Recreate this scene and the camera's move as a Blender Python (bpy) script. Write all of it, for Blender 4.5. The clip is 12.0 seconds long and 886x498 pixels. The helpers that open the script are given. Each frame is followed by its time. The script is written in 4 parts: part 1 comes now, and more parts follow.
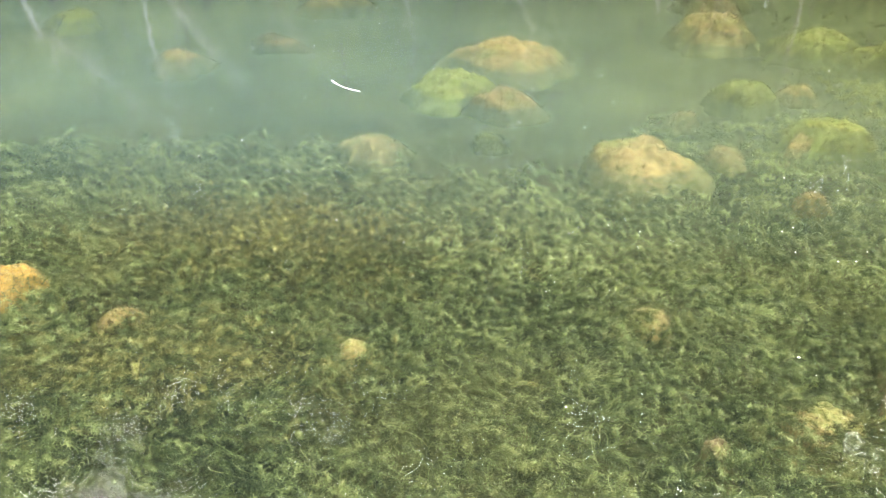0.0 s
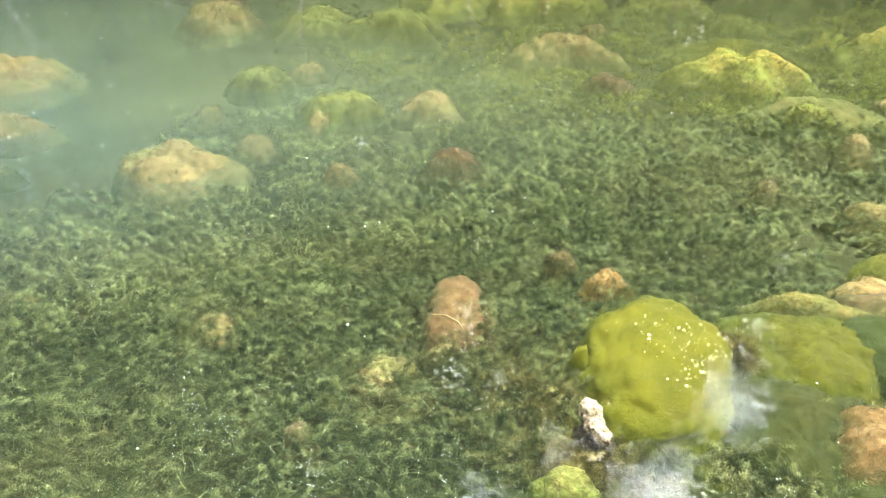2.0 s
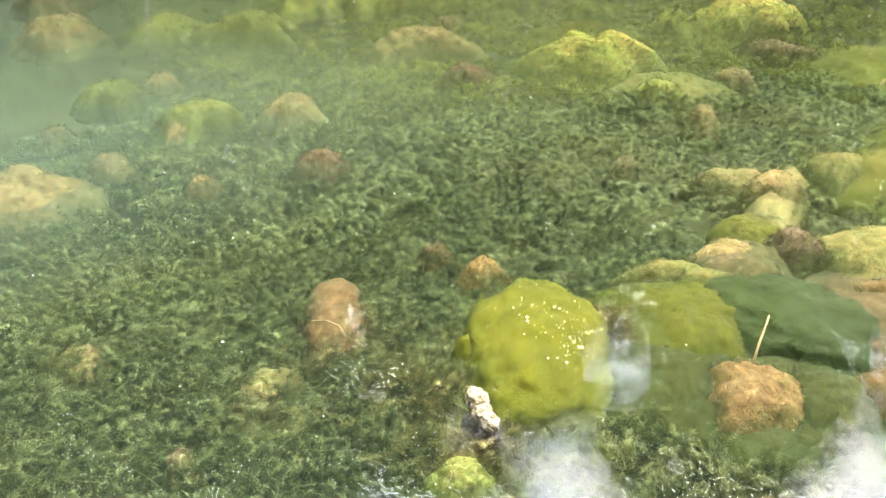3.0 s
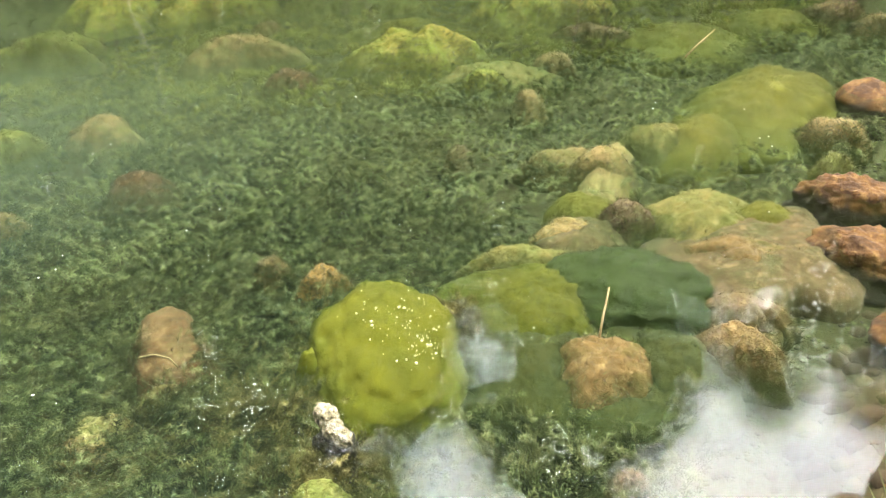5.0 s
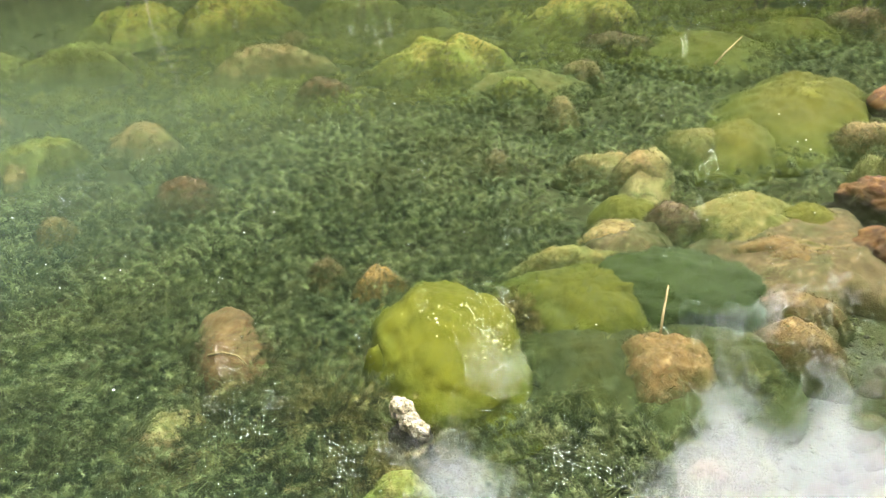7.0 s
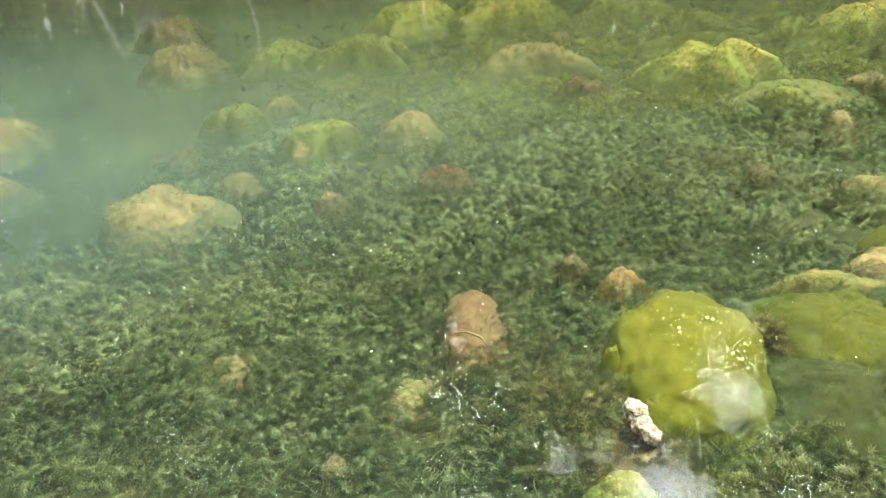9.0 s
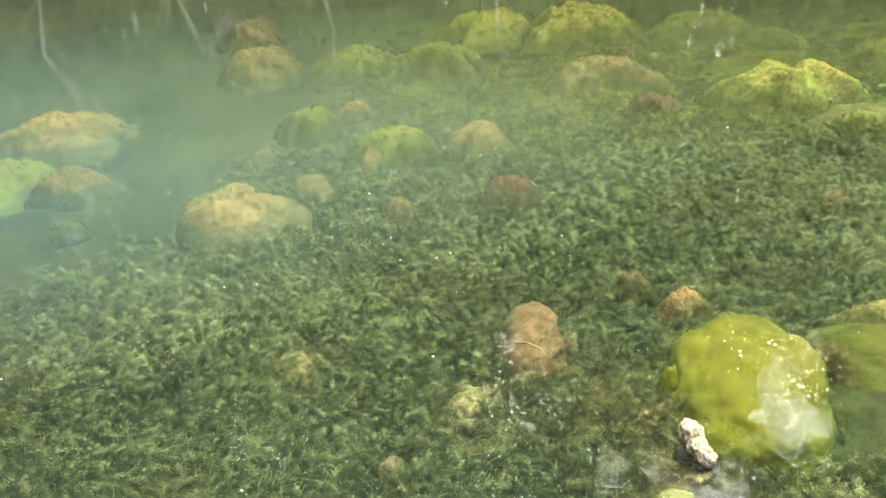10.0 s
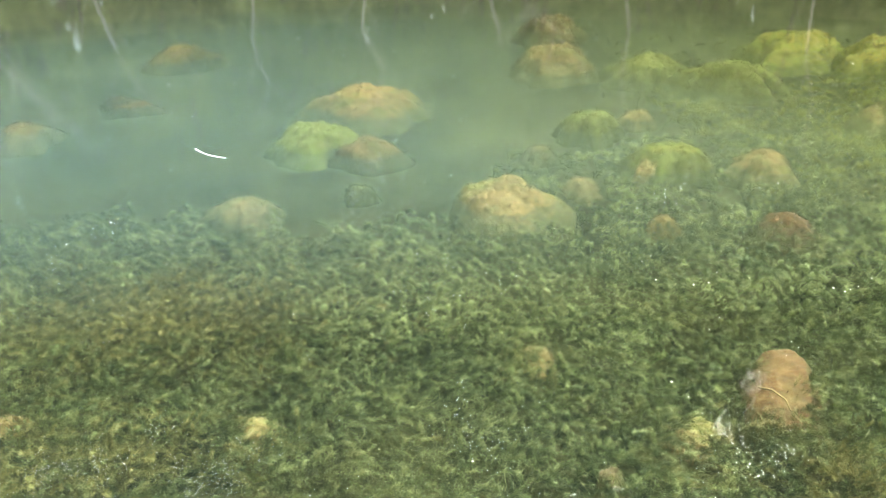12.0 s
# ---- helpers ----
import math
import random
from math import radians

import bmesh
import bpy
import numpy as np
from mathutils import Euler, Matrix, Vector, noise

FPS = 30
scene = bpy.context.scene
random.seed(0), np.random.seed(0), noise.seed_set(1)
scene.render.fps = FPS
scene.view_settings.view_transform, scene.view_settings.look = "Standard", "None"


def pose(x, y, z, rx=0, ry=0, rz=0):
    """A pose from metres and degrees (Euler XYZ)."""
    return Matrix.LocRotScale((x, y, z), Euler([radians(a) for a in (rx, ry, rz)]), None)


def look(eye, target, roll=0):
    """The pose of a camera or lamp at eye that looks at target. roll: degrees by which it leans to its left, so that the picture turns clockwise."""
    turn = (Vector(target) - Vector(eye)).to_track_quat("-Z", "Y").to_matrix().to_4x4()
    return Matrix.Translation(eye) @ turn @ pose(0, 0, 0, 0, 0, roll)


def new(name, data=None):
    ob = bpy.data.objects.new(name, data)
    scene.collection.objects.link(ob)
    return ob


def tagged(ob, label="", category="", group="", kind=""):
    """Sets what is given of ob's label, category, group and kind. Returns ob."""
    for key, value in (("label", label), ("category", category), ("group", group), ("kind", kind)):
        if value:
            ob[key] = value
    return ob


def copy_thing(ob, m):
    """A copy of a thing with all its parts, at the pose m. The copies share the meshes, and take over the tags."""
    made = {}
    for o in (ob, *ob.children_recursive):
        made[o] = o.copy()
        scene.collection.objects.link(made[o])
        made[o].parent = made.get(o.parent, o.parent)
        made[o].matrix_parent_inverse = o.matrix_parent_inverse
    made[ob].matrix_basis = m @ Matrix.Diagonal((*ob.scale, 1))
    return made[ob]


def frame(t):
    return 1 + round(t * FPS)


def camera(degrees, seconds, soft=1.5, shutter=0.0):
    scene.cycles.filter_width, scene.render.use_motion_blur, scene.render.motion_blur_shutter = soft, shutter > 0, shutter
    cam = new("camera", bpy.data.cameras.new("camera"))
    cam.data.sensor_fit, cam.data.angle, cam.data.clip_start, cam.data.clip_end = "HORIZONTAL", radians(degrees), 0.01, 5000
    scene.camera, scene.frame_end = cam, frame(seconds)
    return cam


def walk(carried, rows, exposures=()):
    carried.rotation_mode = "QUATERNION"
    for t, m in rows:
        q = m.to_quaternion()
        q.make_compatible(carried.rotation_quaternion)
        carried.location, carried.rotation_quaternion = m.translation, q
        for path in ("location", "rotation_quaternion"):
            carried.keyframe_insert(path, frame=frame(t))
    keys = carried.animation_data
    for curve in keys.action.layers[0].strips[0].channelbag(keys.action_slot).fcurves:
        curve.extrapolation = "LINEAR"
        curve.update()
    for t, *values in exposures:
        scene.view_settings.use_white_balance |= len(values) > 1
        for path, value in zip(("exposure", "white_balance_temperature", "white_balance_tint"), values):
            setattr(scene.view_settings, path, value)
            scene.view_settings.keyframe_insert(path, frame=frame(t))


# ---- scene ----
cam = camera(57.4, 12.0, soft=1.15)
PATH = [
    (0, (-0.071, -0.03, 1.741), (-0.189, 1.702, 0.748), 0.6),
    (0.5, (0.0, 0.0, 1.749), (0.188, 1.723, 0.752), 1.1),
    (1, (0.051, 0.001, 1.78), (0.51, 1.672, 0.78), 1.9),
    (1.5, (0.08, -0.012, 1.808), (0.757, 1.581, 0.806), 2.3),
    (2, (0.106, -0.046, 1.828), (0.949, 1.465, 0.825), 2.2),
    (2.5, (0.125, -0.068, 1.849), (1.11, 1.352, 0.841), 2.2),
    (3, (0.155, -0.044, 1.824), (1.237, 1.305, 0.819), 1.2),
    (3.5, (0.199, -0.045, 1.805), (1.356, 1.241, 0.8), 0.6),
    (3.7, (0.215, -0.047, 1.799), (1.401, 1.212, 0.795), 0.5),
    (5.3, (0.298, 0.004, 1.728), (1.651, 1.097, 0.741), -0.0),
    (5.5, (0.285, 0.017, 1.724), (1.64, 1.111, 0.74), -0.2),
    (6, (0.21, 0.068, 1.727), (1.567, 1.165, 0.749), -0.6),
    (6.5, (0.137, 0.101, 1.72), (1.5, 1.195, 0.748), -0.2),
    (7, (0.083, 0.119, 1.726), (1.431, 1.239, 0.762), -0.1),
    (7.5, (0.027, 0.126, 1.726), (1.26, 1.375, 0.767), -1.8),
    (7.7, (0.003, 0.13, 1.721), (1.187, 1.426, 0.762), -2.0),
    (9.3, (-0.014, 0.072, 1.771), (0.862, 1.598, 0.821), -2.7),
    (9.5, (-0.016, 0.061, 1.777), (0.841, 1.6, 0.829), -2.5),
    (10, (-0.062, 0.044, 1.819), (0.728, 1.624, 0.882), -2.2),
    (10.5, (-0.111, -0.009, 1.942), (0.461, 1.668, 1.015), -1.9),
    (11, (-0.102, -0.044, 1.98), (0.285, 1.684, 1.051), -2.0),
    (11.5, (-0.084, -0.074, 1.987), (0.206, 1.672, 1.056), -0.8),
    (12, (-0.142, -0.069, 1.949), (0.062, 1.685, 1.011), -0.7),
]
EXPOSURE = [(0, 1.23, 6700, 18), (1, 1.25, 6500, 16), (2.5, 1.28, 6350, 17), (3.5, 1.1, 6350, 13), (5.5, 0.85, 6350, 10), (7.5, 0.85, 6250, 10), (9.5, 1.06, 6300, 11), (10.5, 1.1, 6400, 11), (12, 1.07, 6450, 12)]
walk(cam, [(t, look(eye, target, roll)) for t, eye, target, roll in PATH], EXPOSURE)

# ---- light ----
world = bpy.data.worlds.new("overcast_sky")
scene.world = world
world.use_nodes = True
SUN_ELEV, SUN_TURN = 57.0, 72.0      # degrees: height, and compass turn from +y towards +x


def build_sky():
    nt = world.node_tree
    nt.nodes.clear()
    out = nt.nodes.new("ShaderNodeOutputWorld")
    bg = nt.nodes.new("ShaderNodeBackground")
    sky = nt.nodes.new("ShaderNodeTexSky")
    sky.sky_type = "NISHITA"
    sky.sun_disc = False
    sky.sun_elevation = radians(SUN_ELEV)
    sky.sun_rotation = radians(SUN_TURN)
    sky.dust_density = 3.0
    co = nt.nodes.new("ShaderNodeTexCoord")
    mp = nt.nodes.new("ShaderNodeMapping")
    mp.inputs["Scale"].default_value = (1.0, 1.0, 2.2)
    noi = nt.nodes.new("ShaderNodeTexNoise")
    noi.inputs["Scale"].default_value = 3.2
    noi.inputs["Detail"].default_value = 6.0
    noi.inputs["Roughness"].default_value = 0.55
    ramp = nt.nodes.new("ShaderNodeValToRGB")
    ramp.color_ramp.elements[0].position, ramp.color_ramp.elements[0].color = 0.36, (6.6, 7.4, 8.4, 1)
    ramp.color_ramp.elements[1].position, ramp.color_ramp.elements[1].color = 0.62, (11.5, 10.8, 10.2, 1)
    mix = nt.nodes.new("ShaderNodeMix")
    mix.data_type = "RGBA"
    mix.inputs[0].default_value = 0.8
    # thin cloud is brighter round the veiled sun
    dot = nt.nodes.new("ShaderNodeVectorMath")
    dot.operation = "DOT_PRODUCT"
    e, b = radians(SUN_ELEV), radians(SUN_TURN)
    dot.inputs[1].default_value = (math.cos(e) * math.sin(b), math.cos(e) * math.cos(b), math.sin(e))
    glow = nt.nodes.new("ShaderNodeMapRange")
    glow.inputs["From Min"].default_value, glow.inputs["From Max"].default_value = 0.62, 0.97
    glow.inputs["To Min"].default_value, glow.inputs["To Max"].default_value = 1.5, 5.6
    lit = nt.nodes.new("ShaderNodeVectorMath")
    lit.operation = "SCALE"
    nt.links.new(co.outputs["Generated"], dot.inputs[0])
    nt.links.new(dot.outputs["Value"], glow.inputs[0])
    nt.links.new(glow.outputs[0], lit.inputs["Scale"])
    bg.inputs["Strength"].default_value = 0.26
    nt.links.new(co.outputs["Generated"], mp.inputs[0])
    nt.links.new(mp.outputs[0], noi.inputs["Vector"])
    nt.links.new(noi.outputs["Fac"], ramp.inputs[0])
    nt.links.new(sky.outputs[0], mix.inputs[6])
    nt.links.new(ramp.outputs[0], mix.inputs[7])
    nt.links.new(mix.outputs[2], lit.inputs[0])
    nt.links.new(lit.outputs[0], bg.inputs["Color"])
    nt.links.new(bg.outputs[0], out.inputs["Surface"])


build_sky()
sun_data = bpy.data.lights.new("sun", "SUN")
sun_data.energy, sun_data.angle, sun_data.color = 2.3, radians(16), (1.0, 0.95, 0.86)
sun = new("sun", sun_data)
a = radians(SUN_TURN)
sun.matrix_world = look((30 * math.sin(a), 30 * math.cos(a), 30 * math.tan(radians(SUN_ELEV))), (2, 2, 0))

WATER = -0.03


# ---- materials ----
class Mat:
    """A small wrapper to wire a node material."""

    def __init__(self, name):
        self.mat = bpy.data.materials.new(name)
        self.mat.use_nodes = True
        self.nt = self.mat.node_tree
        self.nt.nodes.clear()
        self.out = self.nt.nodes.new("ShaderNodeOutputMaterial")
        self.co = self.nt.nodes.new("ShaderNodeTexCoord")

    def node(self, kind, **props):
        n = self.nt.nodes.new(kind)
        for k, v in props.items():
            n.inputs[k].default_value = v
        return n

    def link(self, a, b):
        self.nt.links.new(a, b)

    def noise(self, scale, detail=4.0, rough=0.6, vec=None, distort=0.0):
        n = self.node("ShaderNodeTexNoise", Scale=scale, Detail=detail, Roughness=rough, Distortion=distort)
        self.link(vec if vec else self.co.outputs["Object"], n.inputs["Vector"])
        return n.outputs["Fac"]

    def ramp(self, fac, *stops):
        r = self.nt.nodes.new("ShaderNodeValToRGB")
        el = r.color_ramp.elements
        while len(el) < len(stops):
            el.new(0.5)
        for e, (p, c) in zip(el, stops):
            e.position = p
            e.color = (*c, 1) if isinstance(c, tuple) else (c, c, c, 1)
        self.link(fac, r.inputs[0])
        return r.outputs[0]

    def mix(self, fac, a, b, how="MIX"):
        m = self.nt.nodes.new("ShaderNodeMix")
        m.data_type, m.blend_type = "RGBA", how
        for v, i in ((fac, 0), (a, 6), (b, 7)):
            if isinstance(v, (int, float)):
                m.inputs[i].default_value = v
            elif isinstance(v, tuple):
                m.inputs[i].default_value = (*v, 1)
            else:
                self.link(v, m.inputs[i])
        return m.outputs[2]

    def math(self, op, a, b=0.0):
        m = self.nt.nodes.new("ShaderNodeMath")
        m.operation = op
        for v, i in ((a, 0), (b, 1)):
            if isinstance(v, (int, float)):
                m.inputs[i].default_value = v
            else:
                self.link(v, m.inputs[i])
        return m.outputs[0]

    def bump(self, height, strength=0.5, distance=0.01):
        b = self.node("ShaderNodeBump", Strength=strength, Distance=distance)
        self.link(height, b.inputs["Height"])
        return b.outputs[0]

    def surface(self, colour, rough=0.8, normal=None, spec=0.3, sheen=0.0):
        p = self.nt.nodes.new("ShaderNodeBsdfPrincipled")
        if isinstance(colour, tuple):
            p.inputs["Base Color"].default_value = (*colour, 1)
        else:
            self.link(colour, p.inputs["Base Color"])
        if isinstance(rough, (int, float)):
            p.inputs["Roughness"].default_value = rough
        else:
            self.link(rough, p.inputs["Roughness"])
        p.inputs["Specular IOR Level"].default_value = spec
        p.inputs["Sheen Weight"].default_value = sheen
        if normal:
            self.link(normal, p.inputs["Normal"])
        self.link(p.outputs[0], self.out.inputs["Surface"])
        return self.mat


def stone_material(name, main, second, dark, algae, cover, grain=1.0, grown=True):
    """Silt-dusted stone: main and second tone in blotches, dark pits, a film of algae over part of it, and thicker algae round the flanks."""
    m = Mat(name)
    info = m.nt.nodes.new("ShaderNodeObjectInfo")
    shift = m.nt.nodes.new("ShaderNodeVectorMath")
    shift.operation = "ADD"
    spread = m.nt.nodes.new("ShaderNodeVectorMath")
    spread.operation = "SCALE"
    spread.inputs[0].default_value = (37.0, 17.0, 53.0)
    m.link(info.outputs["Random"], spread.inputs["Scale"])
    m.link(m.co.outputs["Object"], shift.inputs[0])
    m.link(spread.outputs[0], shift.inputs[1])
    v = shift.outputs[0]
    big = m.noise(5.0, 3.0, 0.6, v, 0.6)
    mid = m.noise(22.0 * grain, 5.0, 0.7, v)
    fine = m.noise(120.0 * grain, 4.0, 0.75, v)
    col = m.mix(m.ramp(big, (0.38, 0.0), (0.62, 1.0)), main, second)
    col = m.mix(m.ramp(mid, (0.30, 0.7), (0.48, 0.0)), col, dark)
    film = m.noise(3.2, 4.0, 0.62, v, 0.8)
    col = m.mix(m.ramp(film, (0.70 - 0.5 * cover, 0.0), (0.86 - 0.5 * cover, 0.85)), col, algae)
    if grown:
        sep = m.nt.nodes.new("ShaderNodeSeparateXYZ")
        m.link(m.co.outputs["Generated"], sep.inputs[0])
        patchy = m.math("ADD", m.math("MULTIPLY", film, 1.1), m.math("MULTIPLY", mid, 0.6))
        height = m.math("ADD", sep.outputs["Z"], m.math("SUBTRACT", patchy, 0.82))
        col = m.mix(m.ramp(height, (0.42, 0.9), (0.80, 0.0)), col, m.mix(0.6, algae, (0.046, 0.054, 0.013)))
    col = m.mix(m.ramp(mid, (0.54, 0.0), (0.70, 0.55)), col, m.mix(0.6, col, (0.40, 0.31, 0.13)))
    col = m.mix(m.ramp(fine, (0.3, 0.45), (0.7, 0.0)), col, m.mix(0.55, col, dark), "MIX")
    col = m.mix(m.ramp(fine, (0.62, 0.0), (0.80, 0.5)), col, m.mix(0.5, col, (0.42, 0.36, 0.20)))
    h = m.math("ADD", m.math("MULTIPLY", mid, 0.7), m.math("MULTIPLY", fine, 0.3))
    return m.surface(col, 0.85, m.bump(h, 0.9, 0.02), 0.2)


TAN = stone_material("tan_silted_stone", (0.190, 0.128, 0.042), (0.150, 0.112, 0.036), (0.064, 0.046, 0.016), (0.104, 0.110, 0.022), 0.46)
CREAM = stone_material("cream_silted_stone", (0.229, 0.153, 0.049), (0.179, 0.133, 0.038), (0.086, 0.058, 0.019), (0.113, 0.116, 0.019), 0.45)
GOLD = stone_material("golden_algae_stone", (0.131, 0.099, 0.018), (0.090, 0.090, 0.014), (0.043, 0.039, 0.010), (0.070, 0.083, 0.011), 0.5)
GREEN = stone_material("green_algae_stone", (0.098, 0.120, 0.022), (0.125, 0.126, 0.024), (0.046, 0.056, 0.012), (0.094, 0.114, 0.017), 0.65)
YELLOW = stone_material("yellow_algae_stone", (0.250, 0.195, 0.030), (0.175, 0.182, 0.024), (0.080, 0.074, 0.016), (0.140, 0.172, 0.018), 0.45)
RED = stone_material("reddish_stone", (0.109, 0.052, 0.013), (0.086, 0.050, 0.014), (0.050, 0.026, 0.009), (0.080, 0.066, 0.014), 0.25)
MUD = stone_material("brown_silt_mound", (0.137, 0.097, 0.040), (0.097, 0.081, 0.037), (0.040, 0.032, 0.016), (0.129, 0.137, 0.032), 0.4)
OCHRE = stone_material("ochre_silted_stone", (0.112, 0.068, 0.015), (0.088, 0.062, 0.014), (0.043, 0.028, 0.009), (0.068, 0.065, 0.011), 0.38)
AMBER = stone_material("amber_silted_stone", (0.260, 0.140, 0.026), (0.215, 0.130, 0.030), (0.090, 0.050, 0.014), (0.180, 0.140, 0.026), 0.3)
SILTBED = stone_material("tan_and_olive_silt", (0.074, 0.046, 0.014), (0.059, 0.045, 0.011), (0.028, 0.021, 0.007), (0.040, 0.043, 0.007), 0.5, grown=False)
PALE = stone_material("dull_cobble", (0.066, 0.042, 0.017), (0.050, 0.034, 0.014), (0.024, 0.016, 0.008), (0.044, 0.040, 0.012), 0.3, grown=False)


def droppings_material():
    m = Mat("white_crusted_stone")
    a = m.noise(38.0, 5.0, 0.65)
    b = m.noise(75.0, 4.0, 0.7)
    col = m.ramp(a, (0.34, (0.04, 0.035, 0.02)), (0.48, (0.19, 0.16, 0.08)), (0.64, (0.40, 0.37, 0.27)))
    col = m.mix(m.ramp(b, (0.58, 0.0), (0.66, 0.8)), col, (0.36, 0.19, 0.14))
    geo = m.nt.nodes.new("ShaderNodeNewGeometry")
    sep = m.nt.nodes.new("ShaderNodeSeparateXYZ")
    m.link(geo.outputs["Position"], sep.inputs[0])
    level = m.math("ADD", m.math("ADD", sep.outputs["Z"], 0.5), m.math("MULTIPLY", a, 0.04))
    # crust ends low on the stone; the near-black below paints its shadow
    col = m.mix(m.ramp(level, (0.43, 0.0), (0.455, 1.0)), (0.030, 0.026, 0.014), col)
    return m.surface(col, 0.75, m.bump(m.math("ADD", a, m.math("MULTIPLY", b, 0.5)), 1.0, 0.02), 0.3)


CRUST = droppings_material()


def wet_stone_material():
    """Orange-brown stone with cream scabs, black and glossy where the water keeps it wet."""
    m = Mat("brown_wet_stone")
    big = m.noise(7.0, 4.0, 0.6, None, 0.6)
    mid = m.noise(26.0, 5.0, 0.7)
    fine = m.noise(140.0, 4.0, 0.75)
    col = m.ramp(big, (0.34, (0.038, 0.017, 0.005)), (0.52, (0.108, 0.051, 0.010)), (0.68, (0.180, 0.102, 0.026)))
    col = m.mix(m.ramp(mid, (0.34, 0.8), (0.50, 0.0)), col, (0.030, 0.014, 0.005))
    col = m.mix(m.ramp(mid, (0.58, 0.0), (0.72, 0.7)), col, (0.29, 0.175, 0.045))
    col = m.mix(m.ramp(fine, (0.32, 0.5), (0.6, 0.0)), col, (0.055, 0.026, 0.008))
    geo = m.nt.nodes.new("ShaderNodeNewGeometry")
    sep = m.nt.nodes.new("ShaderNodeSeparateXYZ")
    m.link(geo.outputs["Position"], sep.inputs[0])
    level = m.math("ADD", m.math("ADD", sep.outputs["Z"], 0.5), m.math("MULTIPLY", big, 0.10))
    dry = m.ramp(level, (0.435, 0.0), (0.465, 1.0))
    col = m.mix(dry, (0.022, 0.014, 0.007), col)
    h = m.math("ADD", m.math("MULTIPLY", mid, 0.7), m.math("MULTIPLY", fine, 0.35))
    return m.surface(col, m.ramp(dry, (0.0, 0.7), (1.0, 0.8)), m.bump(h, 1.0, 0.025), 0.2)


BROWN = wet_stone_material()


def moss_material(name, light, deep, tip, scale=1.0):
    m = Mat(name)
    big = m.noise(4.5 * scale, 4.0, 0.6, None, 0.5)
    fine = m.noise(70.0 * scale, 5.0, 0.75)
    tiny = m.noise(260.0 * scale, 3.0, 0.8)
    col = m.mix(m.ramp(big, (0.36, 0.0), (0.64, 1.0)), light, deep)
    col = m.mix(m.ramp(fine, (0.32, 0.6), (0.55, 0.0)), col, deep)
    col = m.mix(m.ramp(tiny, (0.60, 0.0), (0.78, 0.7)), col, tip)
    return m.surface(col, 0.9, m.bump(m.math("ADD", fine, m.math("MULTIPLY", tiny, 0.4)), 0.8, 0.012), 0.15)


MOSS = moss_material("bright_algae_mat", (0.084, 0.086, 0.002), (0.054, 0.060, 0.002), (0.120, 0.118, 0.010))
DARKMOSS = moss_material("dark_green_algae", (0.026, 0.042, 0.005), (0.015, 0.028, 0.004), (0.042, 0.060, 0.010))
MIDMOSS = moss_material("olive_algae_mat", (0.083, 0.080, 0.006), (0.056, 0.059, 0.006), (0.112, 0.106, 0.018))
GOLDMOSS = moss_material("yellow_olive_algae_mat", (0.062, 0.067, 0.002), (0.036, 0.043, 0.002), (0.090, 0.090, 0.008))
OLIVEMOSS = moss_material("dark_olive_algae_mat", (0.033, 0.037, 0.004), (0.017, 0.023, 0.003), (0.058, 0.059, 0.010))


def plant_material(name, deep, mid, light, olive, sheer=0.25):
    """Leaves of water weed: each sprig has its own tint, with shade painted in towards its foot, and patches of the bed
    run to olive brown.
    """
    m = Mat(name)
    att = m.nt.nodes.new("ShaderNodeAttribute")
    att.attribute_name = "tint"
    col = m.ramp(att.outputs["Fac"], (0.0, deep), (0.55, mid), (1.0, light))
    patch = m.noise(0.9, 4.0, 0.6, None, 0.7)
    col = m.mix(m.ramp(patch, (0.50, 0.0), (0.68, 0.55)), col, m.mix(att.outputs["Fac"], m.mix(0.6, olive, (0.02, 0.02, 0.01)), olive))
    tuft = m.noise(6.5, 4.0, 0.65, None, 0.5)
    col = m.mix(m.ramp(tuft, (0.54, 0.0), (0.70, 0.6)), col, m.mix(0.5, col, olive))
    col = m.mix(m.ramp(tuft, (0.30, 0.55), (0.44, 0.0)), col, m.mix(0.6, col, deep))
    p = m.nt.nodes.new("ShaderNodeBsdfPrincipled")
    m.link(col, p.inputs["Base Color"])
    p.inputs["Roughness"].default_value = 0.6
    p.inputs["Specular IOR Level"].default_value = 0.25
    t = m.nt.nodes.new("ShaderNodeBsdfTranslucent")
    m.link(col, t.inputs["Color"])
    mx = m.nt.nodes.new("ShaderNodeMixShader")
    mx.inputs[0].default_value = sheer
    m.link(p.outputs[0], mx.inputs[1])
    m.link(t.outputs[0], mx.inputs[2])
    m.link(mx.outputs[0], m.out.inputs["Surface"])
    return m.mat


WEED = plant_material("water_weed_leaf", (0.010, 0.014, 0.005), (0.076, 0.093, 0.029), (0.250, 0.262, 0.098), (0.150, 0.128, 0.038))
OLIVE_WEED = plant_material("olive_brown_weed", (0.014, 0.013, 0.005), (0.100, 0.090, 0.024), (0.240, 0.210, 0.066), (0.125, 0.100, 0.026))
STRAND = plant_material("pale_strand", (0.07, 0.08, 0.02), (0.11, 0.12, 0.035), (0.18, 0.175, 0.06), (0.12, 0.10, 0.035))
ALGAE_HAIR = plant_material("algae_hair_bright", (0.048, 0.054, 0.002), (0.080, 0.083, 0.003), (0.125, 0.122, 0.010), (0.090, 0.090, 0.004), 0.1)
ALGAE_MID = plant_material("algae_hair_olive", (0.050, 0.051, 0.005), (0.083, 0.080, 0.008), (0.120, 0.114, 0.019), (0.094, 0.086, 0.010), 0.1)
